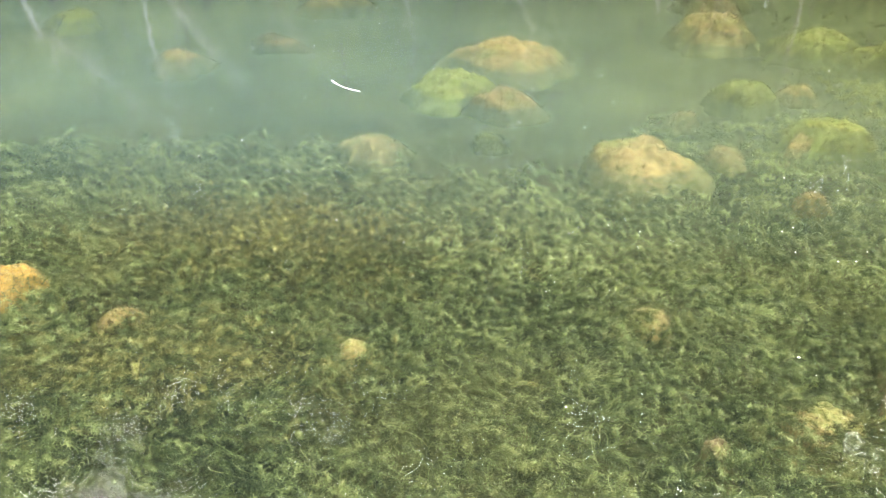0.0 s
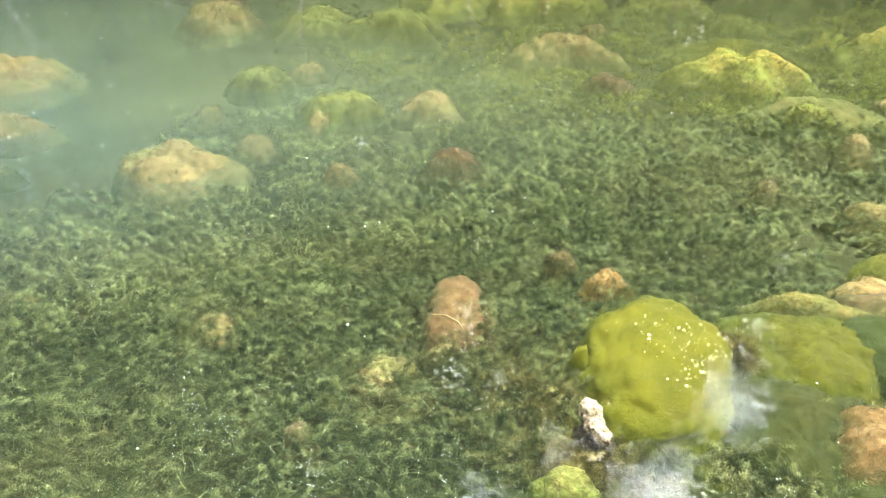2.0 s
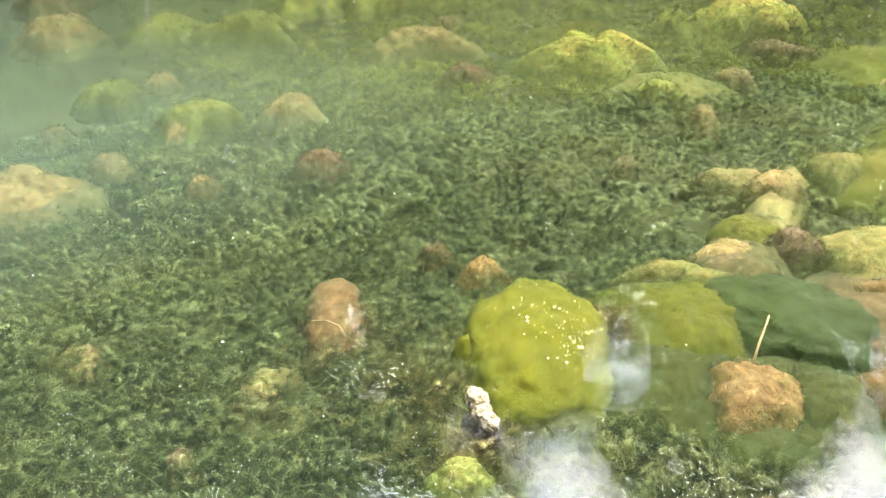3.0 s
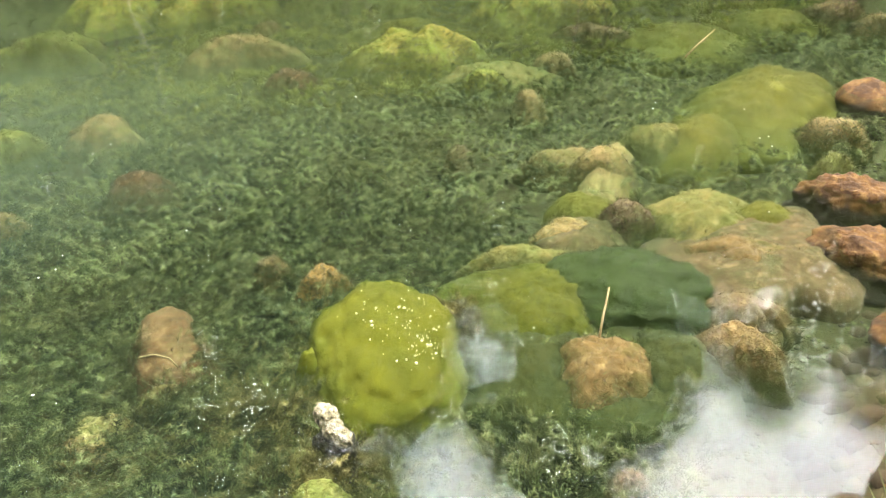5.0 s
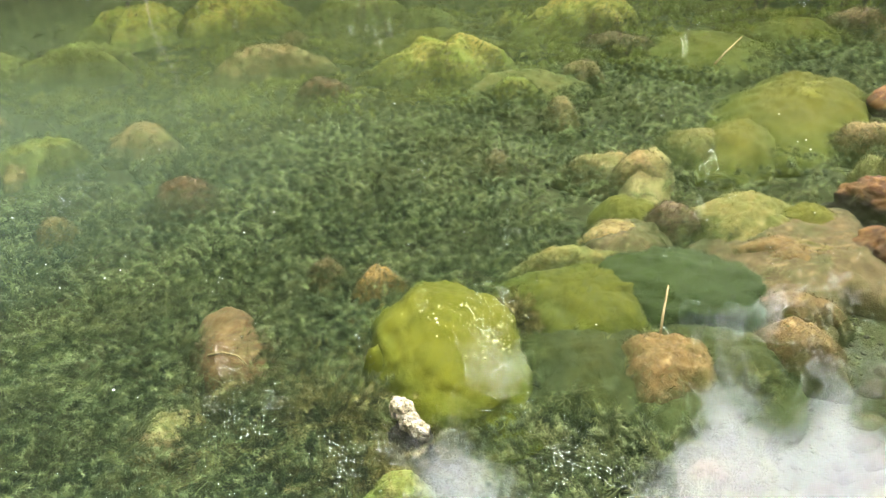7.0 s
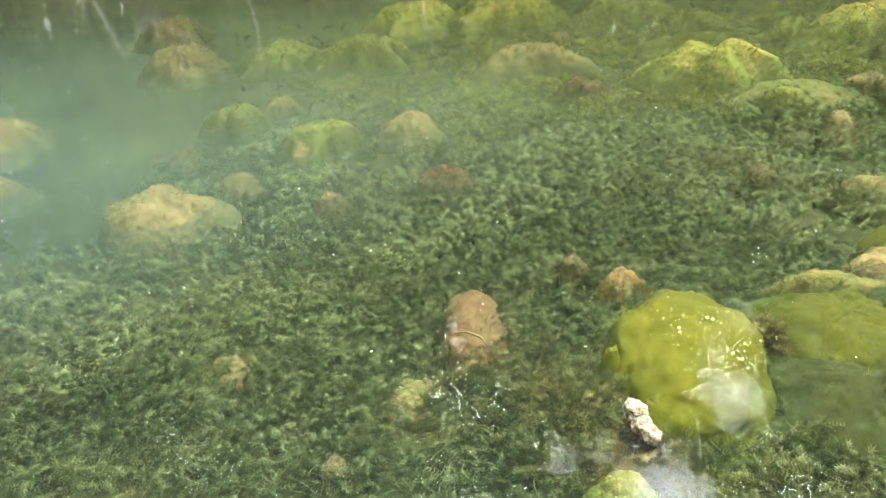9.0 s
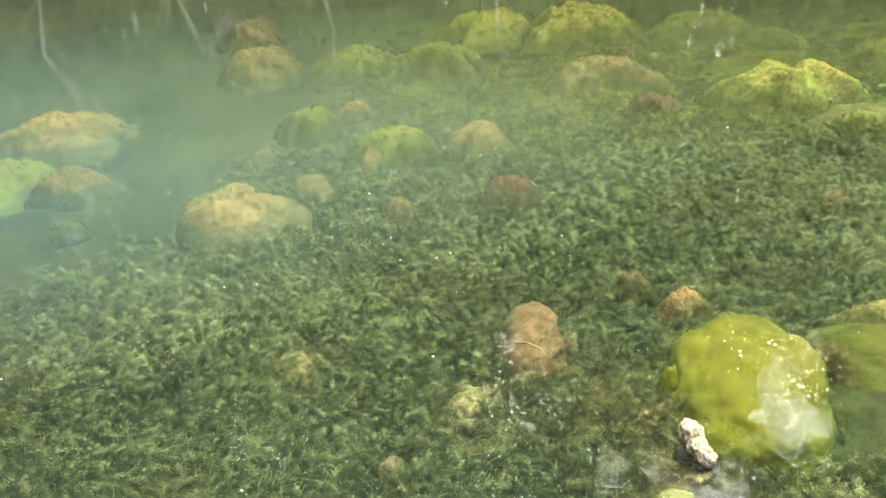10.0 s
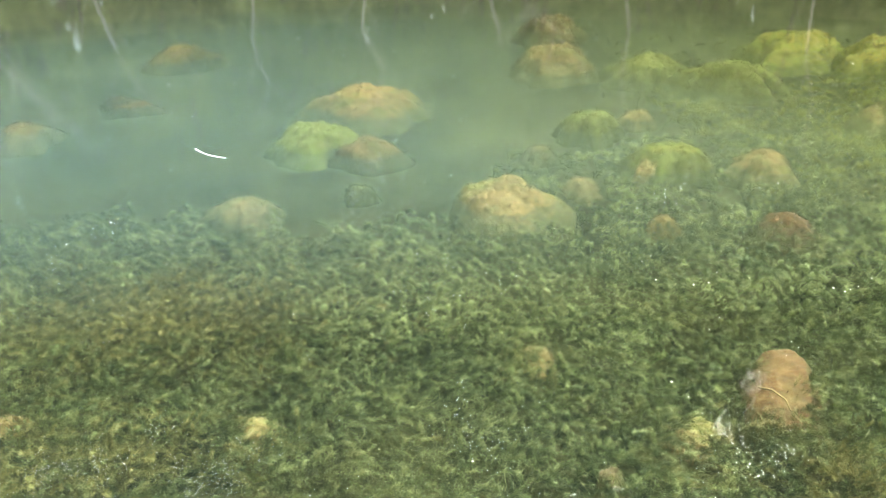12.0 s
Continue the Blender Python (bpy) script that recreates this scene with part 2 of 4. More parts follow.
ALGAE_DARK = plant_material("algae_hair_dark", (0.013, 0.024, 0.003), (0.026, 0.040, 0.004), (0.045, 0.061, 0.007), (0.035, 0.046, 0.005), 0.1)
FLANK = plant_material("flank_threads", (0.030, 0.035, 0.010), (0.076, 0.082, 0.019), (0.125, 0.125, 0.032), (0.095, 0.085, 0.020), 0.1)
BED_ALGAE = plant_material("yellow_green_bed_algae", (0.064, 0.074, 0.015), (0.160, 0.166, 0.028), (0.260, 0.250, 0.058), (0.215, 0.170, 0.038))
TREE_LEAF = plant_material("tree_leaf", (0.106, 0.144, 0.040), (0.225, 0.288, 0.088), (0.350, 0.425, 0.138), (0.263, 0.300, 0.094), 0.5)


def bark_material(name, light, dark):
    m = Mat(name)
    mp = m.node("ShaderNodeMapping", Scale=(6.0, 6.0, 1.2))
    m.link(m.co.outputs["Object"], mp.inputs[0])
    a = m.noise(4.0, 5.0, 0.7, mp.outputs[0])
    return m.surface(m.ramp(a, (0.35, dark), (0.6, light)), 0.9, m.bump(a, 0.8, 0.03))


BARK = bark_material("grey_bark", (0.20, 0.17, 0.13), (0.08, 0.065, 0.05))
PALE_BARK = bark_material("pale_bark", (0.58, 0.56, 0.48), (0.36, 0.34, 0.28))
STICK = bark_material("bleached_stick", (0.25, 0.19, 0.08), (0.15, 0.105, 0.042))
WHITE_TWIG = bark_material("white_twig", (0.80, 0.76, 0.66), (0.60, 0.55, 0.45))


def fleck_material():
    m = Mat("pale_floating_fleck")
    return m.surface(m.ramp(m.noise(200.0), (0.35, (0.68, 0.66, 0.52)), (0.6, (0.86, 0.85, 0.78))), 0.6)


FLECK = fleck_material()


def foam_material():
    m = Mat("yellowish_foam")
    return m.surface(m.ramp(m.noise(90.0), (0.35, (0.22, 0.22, 0.06)), (0.65, (0.52, 0.50, 0.28))), 0.7)


FOAM = foam_material()


def ground_material():
    m = Mat("lake_bed_and_bank")
    geo = m.nt.nodes.new("ShaderNodeNewGeometry")
    sep = m.nt.nodes.new("ShaderNodeSeparateXYZ")
    m.link(geo.outputs["Position"], sep.inputs[0])
    a = m.noise(0.8, 5.0, 0.6)
    b = m.noise(9.0, 5.0, 0.7)
    c = m.noise(60.0, 4.0, 0.75)
    bed = m.ramp(a, (0.35, (0.018, 0.021, 0.007)), (0.62, (0.050, 0.048, 0.014)))
    bed = m.mix(m.ramp(b, (0.52, 0.0), (0.7, 0.6)), bed, (0.062, 0.050, 0.018))
    shoal = m.math("ADD", m.math("ADD", sep.outputs["Z"], 0.5), m.math("MULTIPLY", a, 0.12))
    bed = m.mix(m.ramp(shoal, (0.30, 0.0), (0.38, 0.95)), bed, m.ramp(b, (0.35, (0.032, 0.027, 0.010)), (0.65, (0.070, 0.048, 0.020))))
    bed = m.mix(m.ramp(c, (0.3, 0.7), (0.55, 0.0)), bed, (0.020, 0.023, 0.008))
    bank = m.ramp(b, (0.3, (0.018, 0.022, 0.007)), (0.55, (0.040, 0.044, 0.013)), (0.75, (0.065, 0.052, 0.024)))
    # bed colour turns paler between y 8.75 and 11.25
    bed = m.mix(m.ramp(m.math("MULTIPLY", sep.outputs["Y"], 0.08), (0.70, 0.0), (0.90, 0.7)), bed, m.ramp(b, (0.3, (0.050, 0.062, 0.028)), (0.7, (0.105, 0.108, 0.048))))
    edge = m.math("ADD", sep.outputs["Z"], m.math("MULTIPLY", b, 0.06))
    col = m.mix(m.ramp(edge, (0.04, 0.0), (0.10, 1.0)), bed, bank)
    h = m.math("ADD", b, m.math("MULTIPLY", c, 0.4))
    return m.surface(col, 0.95, m.bump(h, 0.8, 0.04), 0.1)


GROUND = ground_material()


def water_material():
    """Clear surface: it lets the view through, and mirrors by its Fresnel gloss over fine ripples."""
    m = Mat("water_surface")
    mp = m.node("ShaderNodeMapping", Scale=(1.0, 1.0, 1.0))
    m.link(m.co.outputs["Object"], mp.inputs[0])
    r1 = m.noise(2.4, 2.0, 0.5, mp.outputs[0])
    r2 = m.noise(30.0, 1.0, 0.5, mp.outputs[0], 0.8)
    r3 = m.noise(10.0, 1.0, 0.5, mp.outputs[0], 0.3)
    h = m.math("ADD", m.math("MULTIPLY", r1, 0.9), m.math("ADD", m.math("MULTIPLY", r2, 0.20), m.math("MULTIPLY", r3, 0.14)))
    nrm = m.bump(h, 1.0, 0.0022)
    fr = m.node("ShaderNodeFresnel", IOR=1.33)
    m.link(nrm, fr.inputs["Normal"])
    tr = m.nt.nodes.new("ShaderNodeBsdfTransparent")
    gl = m.node("ShaderNodeBsdfGlossy", Roughness=0.0)
    m.link(nrm, gl.inputs["Normal"])
    mx = m.nt.nodes.new("ShaderNodeMixShader")
    m.link(fr.outputs[0], mx.inputs[0])
    m.link(tr.outputs[0], mx.inputs[1])
    m.link(gl.outputs[0], mx.inputs[2])
    m.link(mx.outputs[0], m.out.inputs["Surface"])
    return m.mat


def haze_sheet_material(name, thick):
    """A thin sheet that paints water haze: mostly clear, partly blue-green diffuse, thinner towards the clear inlet."""
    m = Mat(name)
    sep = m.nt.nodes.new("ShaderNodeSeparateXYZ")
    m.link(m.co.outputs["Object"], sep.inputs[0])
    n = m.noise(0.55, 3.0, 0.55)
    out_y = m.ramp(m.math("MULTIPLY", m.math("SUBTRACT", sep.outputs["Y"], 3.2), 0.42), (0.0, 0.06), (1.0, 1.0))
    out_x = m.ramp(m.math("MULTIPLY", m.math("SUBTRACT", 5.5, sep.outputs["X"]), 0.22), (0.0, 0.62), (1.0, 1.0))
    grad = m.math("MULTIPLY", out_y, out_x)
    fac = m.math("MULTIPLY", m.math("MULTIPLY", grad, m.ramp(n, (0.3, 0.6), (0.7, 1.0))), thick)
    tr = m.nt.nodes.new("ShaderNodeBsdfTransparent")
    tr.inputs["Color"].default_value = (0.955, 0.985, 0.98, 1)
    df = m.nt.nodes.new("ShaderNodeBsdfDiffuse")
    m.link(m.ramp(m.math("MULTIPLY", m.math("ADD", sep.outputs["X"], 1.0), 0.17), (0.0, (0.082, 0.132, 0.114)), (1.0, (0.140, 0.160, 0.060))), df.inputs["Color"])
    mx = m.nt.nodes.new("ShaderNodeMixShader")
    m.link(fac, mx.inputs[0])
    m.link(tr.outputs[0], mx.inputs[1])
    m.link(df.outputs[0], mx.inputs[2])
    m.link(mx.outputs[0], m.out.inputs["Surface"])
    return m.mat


# ---- building helpers ----
def smooth(t):
    t = np.clip(t, 0, 1)
    return t * t * (3 - 2 * t)


def wave(x, y):
    """Gentle uneven relief in metres, about -1 to 1."""
    return (np.sin(1.7 * x + 0.6 * y + 0.3) + np.sin(-0.9 * x + 2.1 * y + 1.1) + np.sin(3.4 * x + 2.7 * y) * 0.6 + np.sin(4.1 * y - 2.9 * x + 2.0) * 0.6) / 3.2


def tops(x, y):
    """Level of the weed's tips and of the bed between the stones."""
    return -0.063 + 0.0037 * x - 0.075 * np.minimum(y, 11.0)


def far_edge(x):
    """How far out from the bank the weed reaches."""
    return np.interp(x, [-6, -3.4, -2.4, -1.1, 0.4, 1.3, 2.3, 3.0, 3.6, 4.4, 5.0, 6.2, 6.8, 7.6, 9], [4.6, 4.9, 5.3, 5.0, 4.6, 4.25, 4.5, 4.9, 5.4, 4.6, 4.2, 4.1, 3.4, 2.7, 2.3])


def ground_height(x, y):
    x, y = np.asarray(x, float), np.asarray(y, float)
    r = np.hypot(x, y)
    bed = tops(x, np.maximum(y, 0.0)) - 0.15 - 0.03 * smooth((y - 1.0) / 2.0) + 0.02 * wave(x, y)
    bed = bed + (0.13 + 0.035 * wave(1.7 * x + 2.0, 2.1 * y)) * smooth((y - far_edge(x) + 0.1) / 0.9)
    near = 0.32 + 0.05 * wave(x * 0.7, y * 0.7) + 0.3 * smooth((-0.5 - y) / 8)
    z = bed + (near - bed) * smooth((0.42 - y) / 0.75)
    far = 0.45 + 0.12 * wave(x * 0.3, y * 0.3) + 1.5 * smooth((r - 22) / 60)
    return z + (far - z) * smooth((r - 12.0) / 4.5)


def mesh_from(name, verts, faces, material, shade_smooth=True):
    me = bpy.data.meshes.new(name)
    me.from_pydata(verts, [], faces)
    me.update()
    if shade_smooth:
        me.polygons.foreach_set("use_smooth", [True] * len(me.polygons))
    me.materials.append(material)
    return me


def blades_mesh(name, verts, tint, material):
    """A mesh of loose leaves from an (n, k, 3) array, with a tint for each leaf."""
    n, k = verts.shape[:2]
    me = bpy.data.meshes.new(name)
    me.vertices.add(k * n)
    me.vertices.foreach_set("co", np.ascontiguousarray(verts, np.float32).ravel())
    me.loops.add(k * n)
    me.loops.foreach_set("vertex_index", np.arange(k * n, dtype=np.int32))
    me.polygons.add(n)
    me.polygons.foreach_set("loop_start", np.arange(0, k * n, k, dtype=np.int32))
    att = me.attributes.new("tint", "FLOAT", "POINT")
    att.data.foreach_set("value", np.repeat(np.asarray(tint, np.float32), k))
    me.materials.append(material)
    me.update()
    me.validate()
    return me


def part(name, me, parent, label=""):
    ob = new(name, me)
    ob.parent = parent
    return tagged(ob, label)


def tube(points, radii, sides=6):
    """Vertices and faces of a tapering tube along points."""
    verts, faces = [], []
    pts = [Vector(p) for p in points]
    for i, p in enumerate(pts):
        d = (pts[min(i + 1, len(pts) - 1)] - pts[max(i - 1, 0)]).normalized()
        u = d.orthogonal().normalized()
        w = d.cross(u)
        for k in range(sides):
            ang = 2 * math.pi * k / sides
            verts.append(p + radii[i] * (math.cos(ang) * u + math.sin(ang) * w))
    for i in range(len(pts) - 1):
        for k in range(sides):
            j = (k + 1) % sides
            faces.append((i * sides + k, i * sides + j, (i + 1) * sides + j, (i + 1) * sides + k))
    faces.append(tuple(range(sides))[::-1])
    faces.append(tuple(range((len(pts) - 1) * sides, len(pts) * sides)))
    return verts, faces


# ---- ground and water ----
def build_ground():
    grow = [0.6 * 1.35 ** k for k in range(1, 19)]
    xs = np.r_[-9 - np.array(np.cumsum(grow))[::-1], np.arange(-9, 15.01, 0.12), 15 + np.cumsum(grow)]
    ys = np.r_[-3 - np.array(np.cumsum(grow))[::-1], np.arange(-3, 16.01, 0.12), 16 + np.cumsum(grow)]
    X, Y = np.meshgrid(xs, ys)
    Z = ground_height(X, Y)
    verts = np.stack([X, Y, Z], -1).reshape(-1, 3).tolist()
    w = len(xs)
    faces = [(j * w + i, j * w + i + 1, (j + 1) * w + i + 1, (j + 1) * w + i) for j in range(len(ys) - 1) for i in range(w - 1)]
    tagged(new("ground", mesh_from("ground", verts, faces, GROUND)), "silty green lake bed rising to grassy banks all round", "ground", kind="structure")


def sheet(name, z, material, label):
    ring = [(16.8 * math.cos(2 * math.pi * k / 48), 16.8 * math.sin(2 * math.pi * k / 48), 0.0) for k in range(48)]
    ob = new(name, mesh_from(name, ring, [tuple(range(48))], material, False))
    ob.location = (0, 0, z)
    return tagged(ob, label, "water", kind="structure")


build_ground()
sheet("water", WATER, water_material(), "calm clear lake water mirroring trees and cloudy sky")
# sheets with haze in their colour stand in for cloudy water
sheet("water_haze", -0.11, haze_sheet_material("thin_painted_haze", 0.10), "thin blue-green sheet painting haze below the water surface")


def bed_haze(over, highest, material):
    """A sheet of painted haze that hangs over the sloping bed, and levels out towards the bank."""
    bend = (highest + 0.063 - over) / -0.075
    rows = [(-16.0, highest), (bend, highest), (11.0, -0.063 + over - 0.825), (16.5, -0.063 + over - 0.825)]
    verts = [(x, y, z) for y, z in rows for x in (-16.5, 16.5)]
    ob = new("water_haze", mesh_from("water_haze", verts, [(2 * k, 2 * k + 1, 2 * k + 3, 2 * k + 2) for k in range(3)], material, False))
    return tagged(ob, "blue-green sheet painting haze close over the lake bed", "water", kind="structure")


bed_haze(0.20, -0.15, haze_sheet_material("painted_haze", 0.15))
bed_haze(0.07, -0.19, haze_sheet_material("thick_painted_haze", 0.20))


# ---- stones ----
def stone_mesh(w, d, h, seed, rough, flat, material, sub=5, spread=0.0):
    """A worn, lumpy stone: uneven outline, pitted skin, and a foot that widens into the bed."""
    bm = bmesh.new()
    bmesh.ops.create_icosphere(bm, subdivisions=sub, radius=1.0)
    off = Vector((seed * 7.13, seed * 3.7, seed * 1.9))
    size = (w + d) / 2
    for v in bm.verts:
        n = v.co.normalized()
        p = n * (1.0 + rough * noise.fractal(n * 1.2 + off, 1.0, 2.0, 3))
        if p.z > 0:
            e = p.z ** flat if p.z < 1 else p.z
            q = Vector((p.x * w / 2, p.y * d / 2, e * h))
        else:
            k = 1.0 - 0.6 * p.z
            q = Vector((p.x / max(0.35, math.hypot(n.x, n.y)) ** 0.6 * k * w / 2, p.y / max(0.35, math.hypot(n.x, n.y)) ** 0.6 * k * d / 2, p.z * h))
        wide = 1.0 + spread * float(smooth((0.45 - n.z) / 1.0)) * (1.0 + 0.8 * noise.noise(n * 2.3 + off))
        q.x, q.y = q.x * wide, q.y * wide
        fine = 0.030 * noise.fractal(q * (11.0 / max(size, 0.25)) + off, 0.7, 2.1, 6) * (0.4 + rough * 2.0)
        v.co = q + n * fine * size
    for f in bm.faces:
        f.smooth = True
    me = bpy.data.meshes.new("stone")
    bm.to_mesh(me)
    bm.free()
    me.materials.append(material)
    return me


def hair(parent, label, count, length, width, material, seed, droop=0.7, low=-0.1, high=2.0):
    """Fine algae threads over the upper side of a stone."""
    r = np.random.default_rng(seed)
    me = parent.data
    n = len(me.polygons)
    cen, nor, area = np.empty(n * 3), np.empty(n * 3), np.empty(n)
    me.polygons.foreach_get("center", cen)
    me.polygons.foreach_get("normal", nor)
    me.polygons.foreach_get("area", area)
    cen, nor = cen.reshape(-1, 3), nor.reshape(-1, 3)
    weight = area * (nor[:, 2] > low) * (nor[:, 2] < high)
    pick = r.choice(n, count, p=weight / weight.sum())
    base = cen[pick] + r.normal(0, 0.004, (count, 3))
    along = r.normal(0, 0.6, (count, 3)) + droop * np.array([0.9, 0.3, -0.1])
    along -= (along * nor[pick]).sum(1)[:, None] * nor[pick]
    way = along + 0.16 * nor[pick]
    way /= np.linalg.norm(way, axis=1)[:, None]
    side = np.cross(way, nor[pick] + r.normal(0, 0.15, (count, 3)))
    side /= np.linalg.norm(side, axis=1)[:, None]
    ln = (length * r.uniform(0.5, 1.4, count))[:, None]
    q = np.stack([base - side * width, base + way * ln, base + side * width], 1)
    tint = (0.5 + r.normal(0, 0.22, count)).clip(0, 1)
    return tagged(part("algae_threads", blades_mesh("algae_threads", q, tint, material), parent, label), kind="stuff")


SILT = plant_material("silt_threads", (0.044, 0.030, 0.008), (0.088, 0.060, 0.016), (0.145, 0.102, 0.032), (0.084, 0.074, 0.016), 0.1)
PALE_SILT = plant_material("pale_silt_threads", (0.071, 0.053, 0.014), (0.148, 0.109, 0.032), (0.232, 0.176, 0.057), (0.130, 0.116, 0.027), 0.1)
RUST = plant_material("rusty_threads", (0.027, 0.017, 0.006), (0.059, 0.036, 0.011), (0.095, 0.059, 0.019), (0.061, 0.047, 0.013), 0.1)
PLACED = []
FUZZ = {SILTBED: SILT, OCHRE: SILT, GOLD: ALGAE_MID, TAN: SILT, AMBER: SILT, CREAM: PALE_SILT, GREEN: ALGAE_MID, YELLOW: ALGAE_HAIR, RED: RUST, MUD: RUST, MIDMOSS: ALGAE_MID}


def dome_mesh(name, material, x, y, w, d, h, turn, ragged, rim, power=1.6):
    """A soft rounded form spread over the bed: thick in the middle, with a ragged edge that thins out below the weed's tips."""
    seed = round(x * 2.3 + y * 4.1, 2)
    a = radians(turn)
    rings, around = (30, 108) if math.hypot(x, y) < 4.5 or w > 0.9 else (20, 64)
    verts, faces = [], []
    centre = float(tops(x, y))
    for i in range(rings + 1):
        r = i / rings
        for k in range(around):
            t = 2 * math.pi * k / around
            reach = 1.0 + ragged * r * noise.fractal(Vector((1.3 * math.cos(t), 1.3 * math.sin(t), seed)), 1.0, 2.0, 2)
            u, v = r * reach * w / 2 * math.cos(t), r * reach * d / 2 * math.sin(t)
            px, py = u * math.cos(a) - v * math.sin(a), u * math.sin(a) + v * math.cos(a)
            lump = noise.fractal(Vector((x + px, y + py, seed)) * 5.0, 0.9, 2.0, 4)
            grit = noise.fractal(Vector((x + px, y + py, seed)) * 24.0, 0.8, 2.0, 3)
            z = h * (1 - r ** power) - rim * r ** 3 + lump * (0.16 * abs(h) + 0.016) + 0.008 * grit
            verts.append((px, py, float(tops(x + px, y + py)) - centre + z))
    for k in range(around):
        px, py = verts[rings * around + k][:2]
        verts.append((px * 1.02, py * 1.02, float(ground_height(x + px, y + py)) - centre - 0.02))
    for i in range(rings + 1):
        faces += [(i * around + k, (i + 1) * around + k, (i + 1) * around + (k + 1) % around, i * around + (k + 1) % around) for k in range(around)]
    return mesh_from(name, verts, faces, material)


def mat(name, material, label, x, y, w, d, h, turn, ragged=0.30, rim=0.09):
    """A growth of algae or a bank of silt on the bed."""
    ob = new(name, dome_mesh(name, material, x, y, w, d, h, turn, ragged, rim))
    ob.location = (x, y, float(tops(x, y)))
    return tagged(ob, label, "silt" if name == "silt_bank" else "algae")


def stone(name, material, label, x, y, w, d, h, turn=0.0, rough=0.2, flat=1.2, lift=0.0, fuzz=True):
    """A stone whose crown stands h above the level of the weed's tips, sunk into the bed."""
    out = 1.0 if material == BROWN else 1.0 + 0.035 * float(smooth((math.hypot(x, y) - 3.8) / 0.8))
    x, y = x * out, y * out
    base = float(ground_height(x, y)) - 0.02
    grow = 1.0 + 0.15 * float(smooth((y - 4.0) / 0.8))
    w, d = w * grow, d * grow
    crown = float(tops(x, y)) + 0.85 * h + lift
    half = max(0.6 * (crown - base), 0.02)
    seed = round(x * 3.1 + y * 5.7, 2)
    far = math.hypot(x, y)
    if material in FUZZ and fuzz and (far > 3.1 or y < 1.3):
        rise = crown - float(tops(x, y))
        ob = new(name, dome_mesh(name, material, x, y, 1.14 * w, 1.14 * d, rise, turn, 0.55, 0.12, 2.5))
        ob.location = (x, y, float(tops(x, y)))
    else:
        ob = new(name, stone_mesh(w, d, half, seed, rough, flat, material, 5 if w / far > 0.1 else 4, 0.0 if material == BROWN else 0.2))
        ob.matrix_world = pose(x, y, crown - half, 0, 0, turn)
    if fuzz and material in FUZZ:
        hair(ob, "", int(500 + 3500 * min(w, 0.7)), 0.010 + 0.003 * far, 0.0008 + 0.0004 * far, FUZZ[material], int(abs(seed) * 10), 0.1, low=0.35)
        hair(ob, "green algae threads round the flank", int(500 + 3000 * min(w, 0.7)), 0.016 + 0.006 * far, 0.0009 + 0.0004 * far, FLANK, int(abs(seed) * 10) + 1, 0.15, low=0.0, high=0.7)
    PLACED.append((x, y, w, d, turn, base, crown))
    return tagged(ob, label, "stone")


# open water beyond the weed
stone("boulder", TAN, "tan silted boulder with a green algae film on the lake bed", -0.02, 7.60, 0.95, 1.10, 0.28, 0)
stone("boulder", GREEN, "low yellow-green algae covered boulder in deep water", -0.42, 6.45, 0.80, 0.80, 0.22, 24)
stone("stone", TAN, "small tan stone on the cloudy lake bed", -0.03, 5.98, 0.50, 0.42, 0.20, 0)
stone("boulder", TAN, "broad tan boulder with brown pits at the weed's edge", 0.81, 4.77, 0.80, 0.70, 0.19, -11)
stone("stone", TAN, "dim tan stone half sunk in weed", -0.91, 5.05, 0.46, 0.40, 0.07, 9)
stone("stone", YELLOW, "little yellow stone at the weed's edge", -0.12, 5.25, 0.24, 0.14, 0.06, 0)
stone("boulder", TAN, "tan boulder far out under cloudy water", 2.26, 9.02, 0.80, 1.0, 0.36, -15)
stone("boulder", TAN, "pale tan boulder in the far shallows", 2.70, 11.0, 0.75, 1.0, 0.36, -14)
stone("boulder", GREEN, "round green algae covered boulder in deep water", 1.88, 6.41, 0.52, 0.58, 0.24, -17)
stone("stone", CREAM, "small cream stone beside a green boulder", 2.40, 6.61, 0.35, 0.40, 0.12, -21)
stone("boulder", GREEN, "green algae capped boulder with a tan flank", 2.20, 5.28, 0.62, 0.58, 0.26, -23)
stone("stone", CREAM, "cream crust on the flank of a green boulder", 2.00, 5.22, 0.28, 0.36, 0.19, -23)
stone("boulder", TAN, "pitted tan boulder speckled with cream silt", 2.85, 5.17, 0.48, 0.72, 0.17, -30)
stone("stone", RED, "flat reddish-brown stone among the weed", 2.45, 4.08, 0.44, 0.32, 0.12, -32)
stone("stone", CREAM, "small cream stone at the weed's edge", 1.73, 4.23, 0.27, 0.20, 0.07, -23)
stone("stone", TAN, "dim olive stone in deep water", 1.44, 5.04, 0.29, 0.34, 0.07, -17)
stone("stone", TAN, "narrow tan stone in deep water", 1.33, 5.85, 0.25, 0.34, 0.08, -14)
stone("boulder", GREEN, "wide green boulder far out on the bed", 3.16, 8.37, 0.80, 0.9, 0.3, -21)
stone("boulder", GREEN, "long bright green boulder far out on the bed", 3.72, 7.62, 1.0, 0.7, 0.36, -27)
stone("boulder", YELLOW, "big yellow-green boulder in the far shallows", 5.31, 9.17, 0.95, 1.35, 0.36, -31)
stone("boulder", YELLOW, "big golden boulder with green edges in the far shallows", 5.96, 8.20, 1.30, 1.30, 0.45, -36)
stone("boulder", TAN, "long tan boulder with a green back", 4.76, 6.12, 0.93, 0.68, 0.27, -38)
